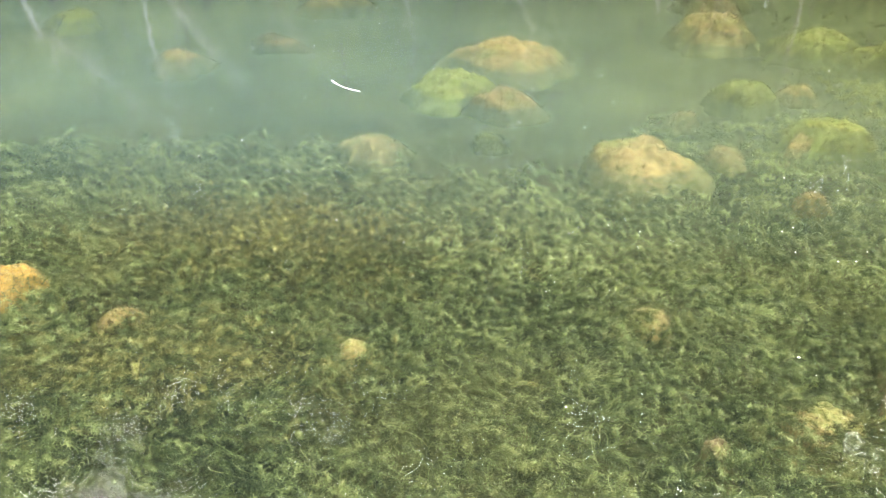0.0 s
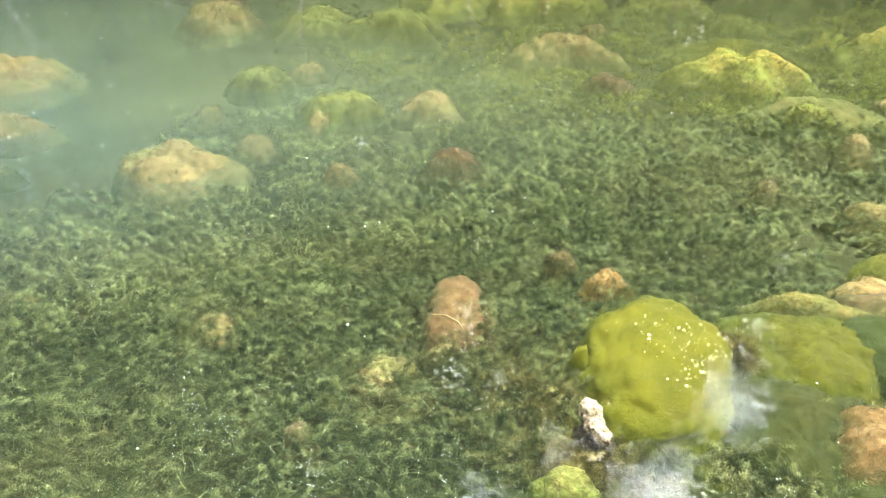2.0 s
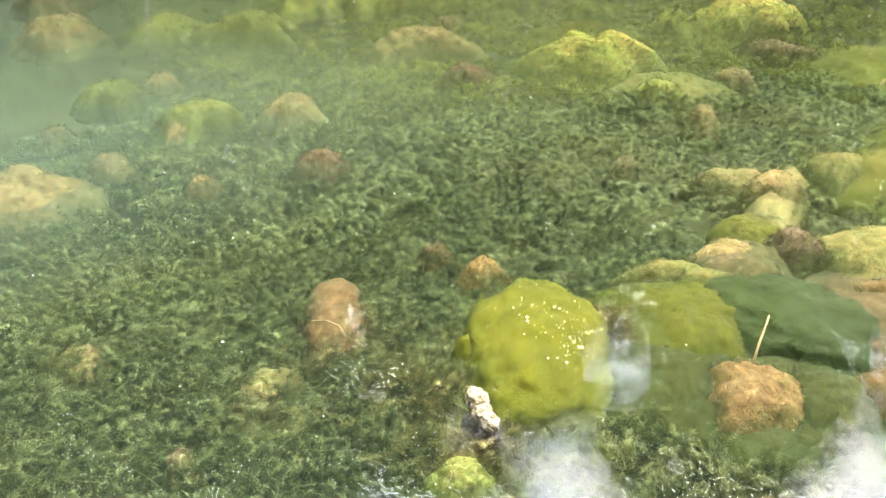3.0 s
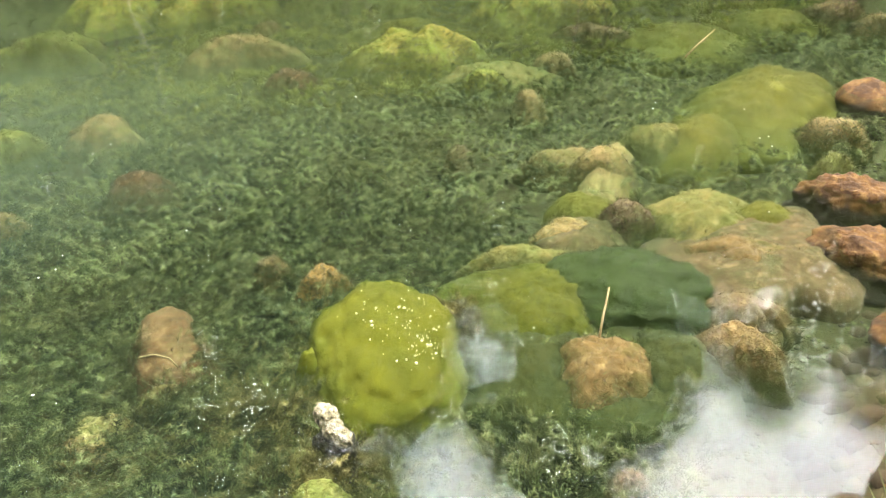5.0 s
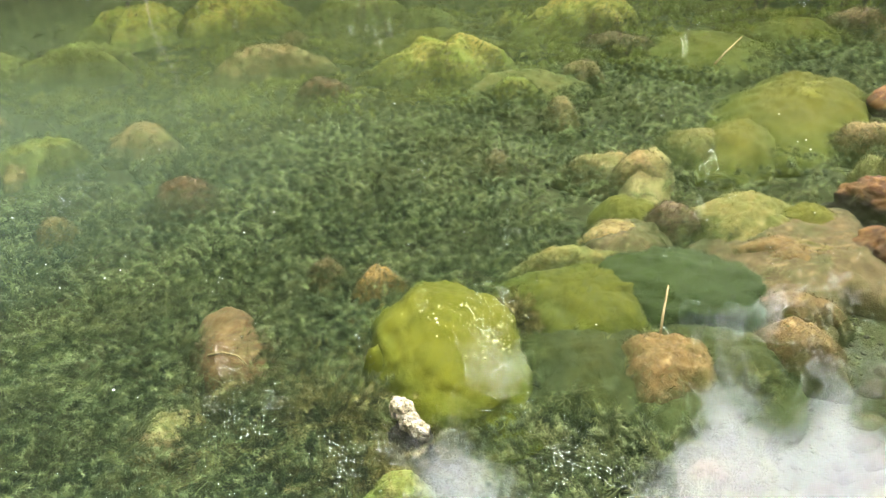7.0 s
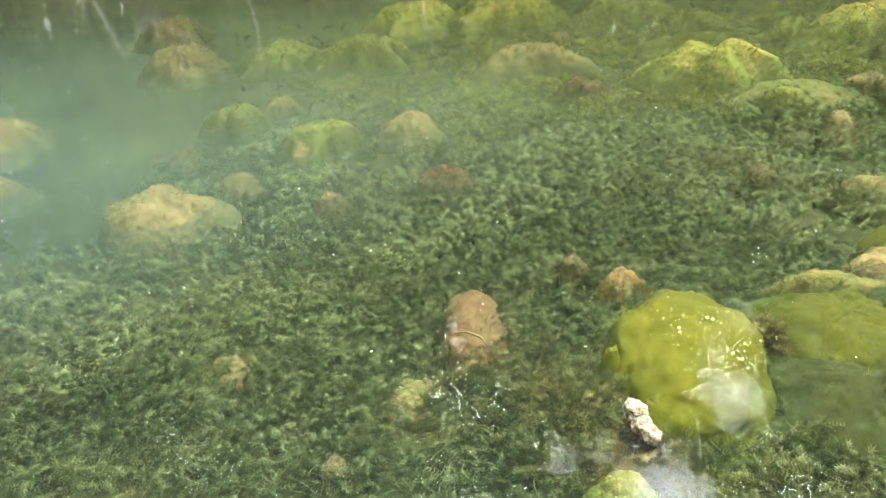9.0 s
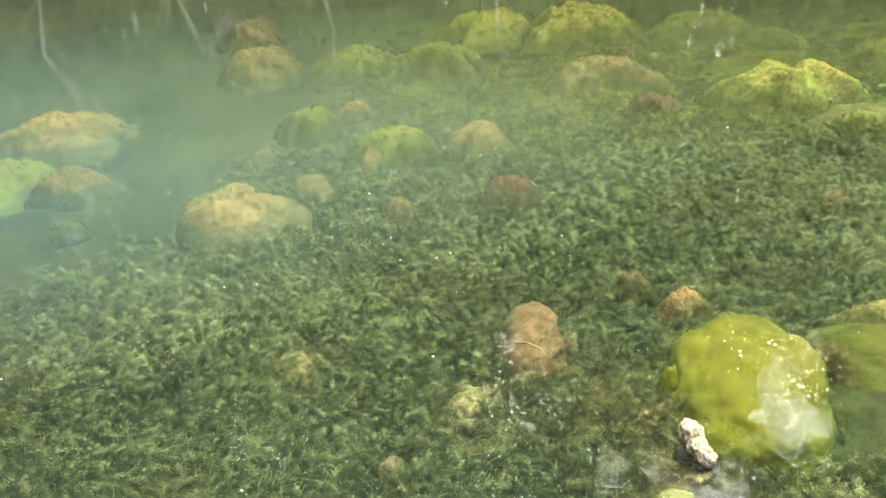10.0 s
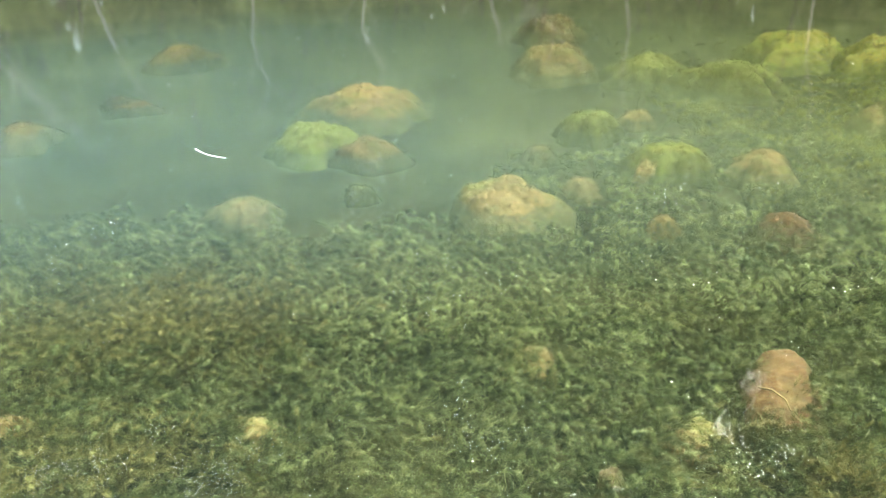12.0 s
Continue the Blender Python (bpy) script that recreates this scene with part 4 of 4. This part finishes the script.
def strands(label, n, x0, x1, y0, y1, seed):
    """Long thin pale stems arching over the weed."""
    r = np.random.default_rng(seed)
    x, y = r.uniform(x0, x1, n), r.uniform(y0, y1, n)
    keep = (far_edge(x) - 0.2 > y) & (y > near_edge(x) + 0.1)
    quads, tint = [], []
    for px, py in zip(x[keep], y[keep]):
        p = np.array([px, py, float(tops(px, py)) - 0.02])
        az, turn, ln = r.uniform(0, 6.28), r.normal(0, 0.22), r.uniform(0.010, 0.024)
        rise = r.uniform(0.1, 0.6)
        sh = r.uniform(0.2, 0.9)
        for k in range(6):
            d = np.array([math.cos(az), math.sin(az), rise]) * ln
            side = np.array([-math.sin(az), math.cos(az), 0.0]) * 0.0012 * (1 - 0.12 * k)
            quads.append([p - side, p + side, p + d + side * 0.88, p + d - side * 0.88])
            tint.append(sh)
            p, az, rise = p + d, az + turn, rise - 0.16
    ob = new("weed_strands", blades_mesh("weed_strands", np.array(quads), np.array(tint), STRAND))
    return tagged(ob, label, "water plant", kind="stuff")


strands("long thin pale stems arching over the water weed", 2600, -3.0, 4.4, 0.8, 4.2, 9)


# ---- floating bits, twigs ----
def twig(name, material, label, points, radius, taper=0.5):
    n = len(points)
    v, f = tube(points, [radius * (1 - (1 - taper) * i / (n - 1)) for i in range(n)], 6)
    base = Vector(points[0])
    ob = new(name, mesh_from(name, [p - base for p in v], f, material))
    ob.location = base
    return tagged(ob, label, "twig")


twig("twig", WHITE_TWIG, "bent white twig floating on the water", [(-1.21, 5.30, WATER + 0.008), (-1.17, 5.25, WATER + 0.004), (-1.12, 5.20, WATER), (-1.05, 5.15, WATER + 0.001), (-0.99, 5.12, WATER)], 0.005)
twig("twig", STICK, "thin straw-coloured stick standing in a tan stone", [(2.60, 1.12, -0.09), (2.67, 1.15, -0.03), (2.72, 1.168, 0.01), (2.766, 1.185, 0.05)], 0.0055, 0.7)
twig("twig", STICK, "straw-coloured stick lying in the weed", [(6.22, 2.46, WATER - 0.02), (6.55, 2.51, WATER + 0.0), (6.96, 2.55, WATER + 0.03)], 0.009, 0.5)
twig("twig", STICK, "pale twig lying on a reddish stone", [(1.49, 2.50, -0.185), (1.53, 2.46, -0.175), (1.56, 2.40, -0.18), (1.56, 2.35, -0.20)], 0.006)


def fleck(x, y, size):
    """A floating petal or scrap of leaf."""
    pts = []
    k = rng.integers(5, 8)
    for i in range(k):
        ang = 2 * math.pi * i / k
        rad = size * rng.uniform(0.6, 1.0)
        pts.append((rad * math.cos(ang), 0.45 * rad * math.sin(ang)))
    v = [(px, py, 0.0) for px, py in pts] + [(px * 0.8, py * 0.8, 0.35 * size) for px, py in pts]
    f = [tuple(range(k))[::-1], tuple(range(k, 2 * k))] + [(i, (i + 1) % k, k + (i + 1) % k, k + i) for i in range(k)]
    ob = new("floating_fleck", mesh_from("fleck", v, f, FLECK, False))
    ob.matrix_world = pose(x, y, WATER - 0.1 * size, 0, 0, rng.uniform(0, 360))
    tagged(ob, "small pale plant scrap floating on the water", "plant scrap", "floating scraps")


OPEN_FLECKS = [(0.61, 7.70), (0.77, 6.81), (-1.11, 6.89), (-1.67, 6.93), (-1.34, 6.03), (-1.97, 6.04), (-1.85, 5.61), (-1.86, 4.70), (-1.52, 4.21), (-0.43, 5.57), (0.16, 5.29), (0.66, 5.63), (0.68, 5.08), (0.94, 5.08), (0.03, 4.57), (-0.17, 4.14), (0.46, 4.60), (-0.46, 3.10), (0.61, 3.30), (1.27, 3.17), (1.43, 3.10), (-1.01, 2.20), (1.69, 6.52), (3.23, 7.52), (2.32, 5.90), (1.45, 3.97), (1.05, 2.39), (0.20, 2.05), (-0.87, 2.38)]
INLET_FLECKS = [(3.54, 3.68), (2.27, 4.14), (2.07, 2.98), (2.73, 2.19), (3.18, 2.00), (1.59, 3.20), (1.51, 3.11), (1.08, 2.29), (5.31, 1.64), (4.89, 1.38), (4.81, 1.28), (4.95, 1.35), (3.42, 6.18), (4.36, 6.63), (2.58, 1.68), (2.45, 1.32), (3.98, 0.99), (3.19, 6.96), (0.31, 7.75), (0.34, 6.67), (-0.54, 5.66), (0.47, 3.35), (-0.80, 3.29), (2.30, 3.04), (2.48, 5.82), (1.63, 7.19), (3.89, 3.70), (2.41, 4.19)]
for fx, fy in OPEN_FLECKS + INLET_FLECKS:
    far = math.hypot(fx, fy)
    fleck(fx, fy, rng.uniform(0.002, 0.005) + 0.0007 * far)
for _ in range(55):
    fx, fy = rng.uniform(-4.5, 4.0), rng.uniform(3.2, 9.5)
    fleck(fx, fy, rng.uniform(0.002, 0.004) + 0.0004 * math.hypot(fx, fy))


# ---- trees round the water ----
def crown_quads(height, radius, low, clumps, per, leaf, r):
    c, t = [], []
    for _ in range(clumps):
        k = r.uniform(low, 1.0)
        env = radius * math.sin(math.pi * min(1.0, 0.12 + 0.80 * (k - low) / (1 - low) + 0.06)) ** 0.7
        ang = r.uniform(0, 2 * math.pi)
        rad = env * math.sqrt(r.uniform(0.05, 1.0))
        c.append((rad * math.cos(ang), rad * math.sin(ang), height * k))
        t.append(r.normal(0, 0.12))
    c = np.array(c)
    spread = 0.15 * radius
    centre = np.repeat(c, per, 0) + r.normal(0, 1, (clumps * per, 3)) * np.array([spread, spread, spread * 0.6])
    n = len(centre)
    a = r.normal(0, 1, (n, 3))
    a /= np.linalg.norm(a, axis=1)[:, None]
    b = np.cross(a, r.normal(0, 1, (n, 3)))
    b /= np.linalg.norm(b, axis=1)[:, None]
    s = leaf * r.uniform(0.6, 1.3, n)[:, None]
    q = np.stack([centre - a * s, centre + b * s * 0.45, centre + a * s, centre - b * s * 0.45], 1)
    tint = (0.5 + np.repeat(np.array(t), per) + r.normal(0, 0.15, n)).clip(0, 1)
    return q, tint, c


def tree(label, height, radius, low, bark, seed):
    r = np.random.default_rng(seed)
    root = new("tree", None)
    q, tint, clumps = crown_quads(height, radius, low, 72, 64, 0.27, r)
    trunk_pts = [(0.15 * math.sin(k * 1.3 + seed), 0.15 * math.cos(k * 1.7 + seed), height * 0.92 * k / 7 - 0.3) for k in range(8)]
    v, f = tube(trunk_pts, [0.20 * (1 - 0.12 * k) for k in range(8)], 8)
    part("trunk", mesh_from("trunk", v, f, bark), root)
    for k in range(9):
        end = clumps[k * 8]
        z0 = max(0.8, end[2] - 0.25 * height * r.uniform(0.5, 1.0))
        i = min(6, int(z0 / (height * 0.92) * 7))
        p0 = Vector(trunk_pts[i])
        mid = p0.lerp(Vector(end), 0.5) + Vector((0, 0, 0.25))
        v, f = tube([p0, mid, Vector(end)], [0.075, 0.05, 0.015], 6)
        part("limb", mesh_from("limb", v, f, bark), root)
    part("crown", blades_mesh("crown", q, tint, TREE_LEAF), root, "leafy green crown with gaps")
    return tagged(root, label, "tree", "trees round the water")


KINDS = [
    tree("tall leafy tree with grey bark on the bank", 17.0, 3.4, 0.10, BARK, 11),
    tree("tall slim leafy tree on the bank", 16.0, 2.7, 0.14, BARK, 23),
    tree("spreading leafy tree on the bank", 14.5, 3.8, 0.08, BARK, 35),
]
RING = [(-62, 13.5), (-53, 14.5), (-45, 12.6), (-37, 13.6), (-29, 14.6), (-21, 15.4), (-12, 17.5), (-4, 18.0), (4, 17.5), (12, 18.0), (20, 17.6), (28, 17.0), (35, 16.4), (43, 16.0), (50, 13.0), (57, 15.0), (64, 16.2), (70, 13.0), (78, 11.0), (86, 10.8), (95, 11.0), (104, 12.0)]
for n, (bearing, tall) in enumerate(RING):
    src = KINDS[n % 3]
    dist = 18.0 + 0.8 * math.sin(n * 2.3)
    x, y = dist * math.sin(radians(bearing)), dist * math.cos(radians(bearing))
    s = tall / (17.0, 16.0, 14.5)[n % 3]
    m = Matrix.LocRotScale((x, y, float(ground_height(x, y)) - 0.05), Euler((0, 0, n * 1.9)), None)
    ob = src if n < 3 else copy_thing(src, m)
    ob.matrix_world = m @ Matrix.Diagonal((s, s, s, 1))
    if n % 3 == 0:
        d2 = dist + 6.0
        b2 = radians(bearing + 4)
        x, y = d2 * math.sin(b2), d2 * math.cos(b2)
        ob = copy_thing(KINDS[(n + 1) % 3], Matrix.Identity(4))
        ob.matrix_world = Matrix.LocRotScale((x, y, float(ground_height(x, y)) - 0.05), Euler((0, 0, n * 0.7)), Vector((s, s, s * 0.95)))


ob = copy_thing(KINDS[1], Matrix.Identity(4))
ob.matrix_world = Matrix.LocRotScale((8.9, 20.6, float(ground_height(8.9, 20.6)) - 0.05), Euler((0, 0, 2.0)), Vector((1.0, 1.0, 1.0)))


def shrub(label, height, radius, seed):
    r = np.random.default_rng(seed)
    root = new("shrub", None)
    q, tint, clumps = crown_quads(height, radius, 0.02, 30, 75, 0.16, r)
    for k in range(6):
        end = Vector(clumps[k * 4])
        v, f = tube([Vector((0, 0, -0.2)), end * 0.5 + Vector((0, 0, 0.2)), end], [0.04, 0.03, 0.01], 6)
        part("stem", mesh_from("stem", v, f, BARK), root)
    part("crown", blades_mesh("crown", q, tint, TREE_LEAF), root, "dense low leafy crown")
    return tagged(root, label, "shrub", "shrubs along the bank")


SHRUBS = [shrub("dense leafy shrub on the bank", 4.2, 1.7, 51), shrub("low wide leafy shrub on the bank", 3.4, 2.0, 52)]
for n in range(34):
    bearing = radians(-64 + 5.2 * n)
    dist = 16.4 + 0.5 * math.sin(n * 3.1)
    x, y = dist * math.sin(bearing), dist * math.cos(bearing)
    s = 0.85 + 0.3 * abs(math.sin(n * 1.7))
    m = Matrix.LocRotScale((x, y, float(ground_height(x, y)) - 0.05), Euler((0, 0, n * 2.1)), Vector((s, s, s)))
    ob = SHRUBS[n] if n < 2 else copy_thing(SHRUBS[n % 2], Matrix.Identity(4))
    ob.matrix_world = m


# ---- woods behind the trees ----
def far_woods(count, seed):
    """One mass of leaves that closes the view between the trunks."""
    r = np.random.default_rng(seed)
    bear = r.uniform(-66, 112, count)
    top = np.interp(bear, [p[0] for p in RING], [p[1] for p in RING])
    lobes = 0.86 + 0.10 * np.sin(bear * 0.55) * np.sin(bear * 0.23 + 1)
    tall = np.maximum(top * lobes * 1.36 - 2.5, 5.0)
    dist = r.uniform(23.5, 27.0, count)
    z = 0.4 + tall * r.random(count) ** 0.85
    a = np.radians(bear)
    c = np.stack([dist * np.sin(a), dist * np.cos(a), z], -1)
    u = r.normal(0, 1, (count, 3))
    u /= np.linalg.norm(u, axis=1)[:, None]
    v = np.cross(u, r.normal(0, 1, (count, 3)))
    v /= np.linalg.norm(v, axis=1)[:, None]
    k = r.uniform(0.35, 0.75, count)[:, None]
    q = np.stack([c - u * k, c + v * k * 0.6, c + u * k, c - v * k * 0.6], 1)
    ob = new("far_woods", blades_mesh("far_woods", q, (0.45 + r.normal(0, 0.2, count)).clip(0, 1), TREE_LEAF))
    return tagged(ob, "dense green woods behind the bank's trees", "woods", kind="stuff")


far_woods(17000, 71)


# ---- grass on the near bank ----
def grass(label, count, x0, x1, y0, y1, seed):
    r = np.random.default_rng(seed)
    x, y = r.uniform(x0, x1, count), r.uniform(y0, y1, count)
    z = ground_height(x, y)
    keep = z > 0.03
    base = np.stack([x, y, z - 0.01], -1)[keep]
    n = len(base)
    way = r.normal(0, 0.35, (n, 3)) + np.array([0, 0, 1.0])
    way /= np.linalg.norm(way, axis=1)[:, None]
    side = np.cross(way, r.normal(0, 1, (n, 3)))
    side /= np.linalg.norm(side, axis=1)[:, None]
    ln = r.uniform(0.08, 0.24, n)[:, None]
    tip = base + way * ln + r.normal(0, 0.03, (n, 3))
    q = np.stack([base - side * 0.005, tip, base + side * 0.005], 1)
    ob = new("grass", blades_mesh("grass", q, r.uniform(0.1, 0.8, n), WEED))
    return tagged(ob, label, "grass", kind="stuff")


grass("short green grass on the near bank", 22000, -7.0, 9.0, -4.0, 0.25, 81)


# ---- cobbles by the bank ----
COBBLE_MESHES = [stone_mesh(1.0, 0.8, 0.32, 3.3 + k, 0.12, 0.8, (PALE, PALE, MUD, MUD, PALE)[k], 2) for k in range(5)]
COBBLE_WORDS = ["dull grey-brown cobble under shallow water", "smooth dull brown cobble under shallow water", "tan cobble under shallow water", "reddish-brown cobble under shallow water", "worn brown cobble under shallow water"]
placed = []
for n in range(900):
    x, y = rng.uniform(1.7, 4.6), rng.uniform(-0.15, 0.42)
    if y > 0.78 - 0.08 * (x - 1.7) + 0.1 * math.sin(5 * x) or (x < 2.4 and y > 0.62):
        continue
    w = rng.uniform(0.05, 0.13)
    if any((x - u) ** 2 + (y - v) ** 2 < (0.46 * (w + q)) ** 2 for u, v, q in placed):
        continue
    placed.append((x, y, w))
    k = int(rng.integers(0, 5))
    ob = new("cobble", COBBLE_MESHES[k])
    ob.matrix_world = Matrix.LocRotScale((x, y, float(ground_height(x, y)) + 0.06 * w), Euler((0, 0, rng.uniform(0, 6.28))), Vector((w, w, w)))
    tagged(ob, COBBLE_WORDS[k], "cobble", "cobbles by the bank")


# ---- gravel of the shallows ----
def gravel(label, count, x0, x1, y0, y1, small, large, material, seed):
    r = np.random.default_rng(seed)
    verts, faces = [], []
    k = 6
    for _ in range(count):
        x, y = r.uniform(x0, x1), r.uniform(y0, y1)
        if y > 1.25 - 0.12 * (x - 2.5) + 0.15 * math.sin(4 * x):
            continue
        z = float(ground_height(x, y))
        w = r.uniform(small, large)
        b, turn, long = len(verts), r.uniform(0, 3.1), r.uniform(0.6, 1.0)
        for zz, m in ((-0.3, 0.8), (0.12, 1.0), (0.42, 0.6)):
            for i in range(k):
                ang = 2 * math.pi * i / k
                u, v = w * m * math.cos(ang), w * m * long * math.sin(ang)
                verts.append((x + u * math.cos(turn) - v * math.sin(turn), y + u * math.sin(turn) + v * math.cos(turn), z + zz * w))
        for row in range(2):
            faces += [(b + row * k + i, b + row * k + (i + 1) % k, b + (row + 1) * k + (i + 1) % k, b + (row + 1) * k + i) for i in range(k)]
        faces.append(tuple(range(b + 2 * k, b + 3 * k)))
    ob = new("gravel", mesh_from("gravel", verts, faces, material))
    return tagged(ob, label, "gravel", kind="stuff")


gravel("rusty brown gravel in the shallows", 800, 2.2, 5.6, -0.1, 1.3, 0.005, 0.018, BROWN, 31)
gravel("mixed gravel along the inlet's bank", 600, 5.4, 9.5, -0.4, 1.2, 0.010, 0.035, RED, 33)
gravel("small brown gravel along the water's edge", 600, -6.5, 2.4, 0.0, 0.7, 0.006, 0.024, MUD, 34)
gravel("tan gravel in the shallows", 800, 2.2, 5.6, -0.1, 1.3, 0.005, 0.016, MUD, 32)


# ---- scum over the algae boulder ----
def foam_patch(label, cx, cy, sx, sy, count, seed):
    r = np.random.default_rng(seed)
    verts, faces = [], []
    for _ in range(count):
        x, y = cx + r.normal(0, sx), cy + r.normal(0, sy)
        rad = 0.0012 + 0.0065 * r.random() ** 4
        k = 7
        b = len(verts)
        for z, m in ((-0.003, 1.0), (0.002 + 0.15 * rad, 0.75)):
            for i in range(k):
                ang = 2 * math.pi * i / k
                q = rad * m * (0.45 + 0.8 * abs(math.sin(ang * 1.5 + x * 90)))
                verts.append((x - cx + q * math.cos(ang), y - cy + q * math.sin(ang), z))
        faces.append(tuple(range(b + k, b + 2 * k)))
        faces += [(b + i, b + (i + 1) % k, b + k + (i + 1) % k, b + k + i) for i in range(k)]
    ob = new("foam", mesh_from("foam", verts, faces, FOAM, False))
    ob.location = (cx, cy, WATER)
    return tagged(ob, label, "foam", kind="stuff")


foam_patch("white foam bits drifting over the algae boulder", 2.17, 1.71, 0.085, 0.12, 80, 5)
foam_patch("white foam clots at the boulder's edge", 2.09, 1.54, 0.05, 0.045, 45, 6)


# ---- bare branches leaning over the far water ----
def bare_branch(label, points, radius):
    """A pale dead branch with side shoots, rooted in the bank."""
    root = new("dead_branch", None)
    base = Vector(points[0])
    rel = [Vector(p) - base for p in points]
    v, f = tube(rel, [radius * (1 - 0.8 * i / (len(rel) - 1)) for i in range(len(rel))], 7)
    part("stem", mesh_from("stem", v, f, PALE_BARK), root)
    for k in range(1, len(rel)):
        for side in (-1, 1):
            p0 = rel[k - 1].lerp(rel[k], 0.5 + 0.2 * side)
            d = (rel[k] - rel[k - 1]).normalized()
            out = Vector((side * 0.5, 0.1 * side, 0.35)) + d * 0.6
            v, f = tube([p0, p0 + out * 0.45, p0 + out * 0.8 + Vector((0, 0, 0.12))], [radius * 0.35, radius * 0.22, radius * 0.08], 5)
            part("shoot", mesh_from("shoot", v, f, PALE_BARK), root)
    root.location = base
    return tagged(root, label, "dead branch", "bare branches on the far bank")


def bank_point(x, y):
    return (x, y, float(ground_height(x, y)) - 0.1)


bare_branch("pale bare branch leaning over the far water", [bank_point(-8.2, 13.0), (-7.5, 12.53, 1.72), (-7.06, 12.78, 2.15), (-6.53, 13.06, 2.81), (-6.2, 13.1, 3.3)], 0.052)
bare_branch("pale bare branch rising from the far bank", [bank_point(-6.1, 13.9), (-5.65, 13.46, 1.35), (-5.23, 13.63, 2.05), (-4.80, 13.79, 2.69), (-4.5, 13.8, 3.2)], 0.036)
bare_branch("thin pale bare branch on the far bank", [bank_point(-6.3, 14.0), (-6.1, 13.5, 2.0), (-5.92, 13.34, 2.68), (-5.76, 13.42, 3.38)], 0.036)
bare_branch("forked pale branch on the far bank", [bank_point(-4.4, 14.4), (-3.99, 14.04, 1.26), (-3.84, 14.09, 1.85), (-3.6, 14.1, 2.3)], 0.032)
bare_branch("bent pale branch above the far water", [bank_point(2.2, 14.6), (2.65, 14.36, 1.59), (3.11, 14.27, 0.93), (3.5, 14.2, 1.2), (3.74, 14.11, 1.6)], 0.036)
bare_branch("slender pale branch hanging over the far water", [bank_point(-1.6, 14.7), (-1.75, 14.3, 1.4), (-1.55, 14.1, 2.1), (-1.7, 13.9, 2.9)], 0.026)
bare_branch("crooked pale branch above the far water", [bank_point(0.4, 14.8), (0.15, 14.4, 1.2), (0.5, 14.2, 1.9), (0.3, 14.0, 2.6), (0.55, 13.9, 3.2)], 0.026)
bare_branch("pale bare branch among green shoots on the far bank", [bank_point(4.6, 14.0), (4.75, 13.6, 1.3), (4.6, 13.4, 2.1), (4.85, 13.3, 3.0)], 0.026)
bare_branch("thin pale branch beside the inlet's mouth", [bank_point(7.4, 12.6), (7.3, 12.3, 1.4), (7.5, 12.1, 2.3), (7.35, 12.0, 3.1)], 0.026)
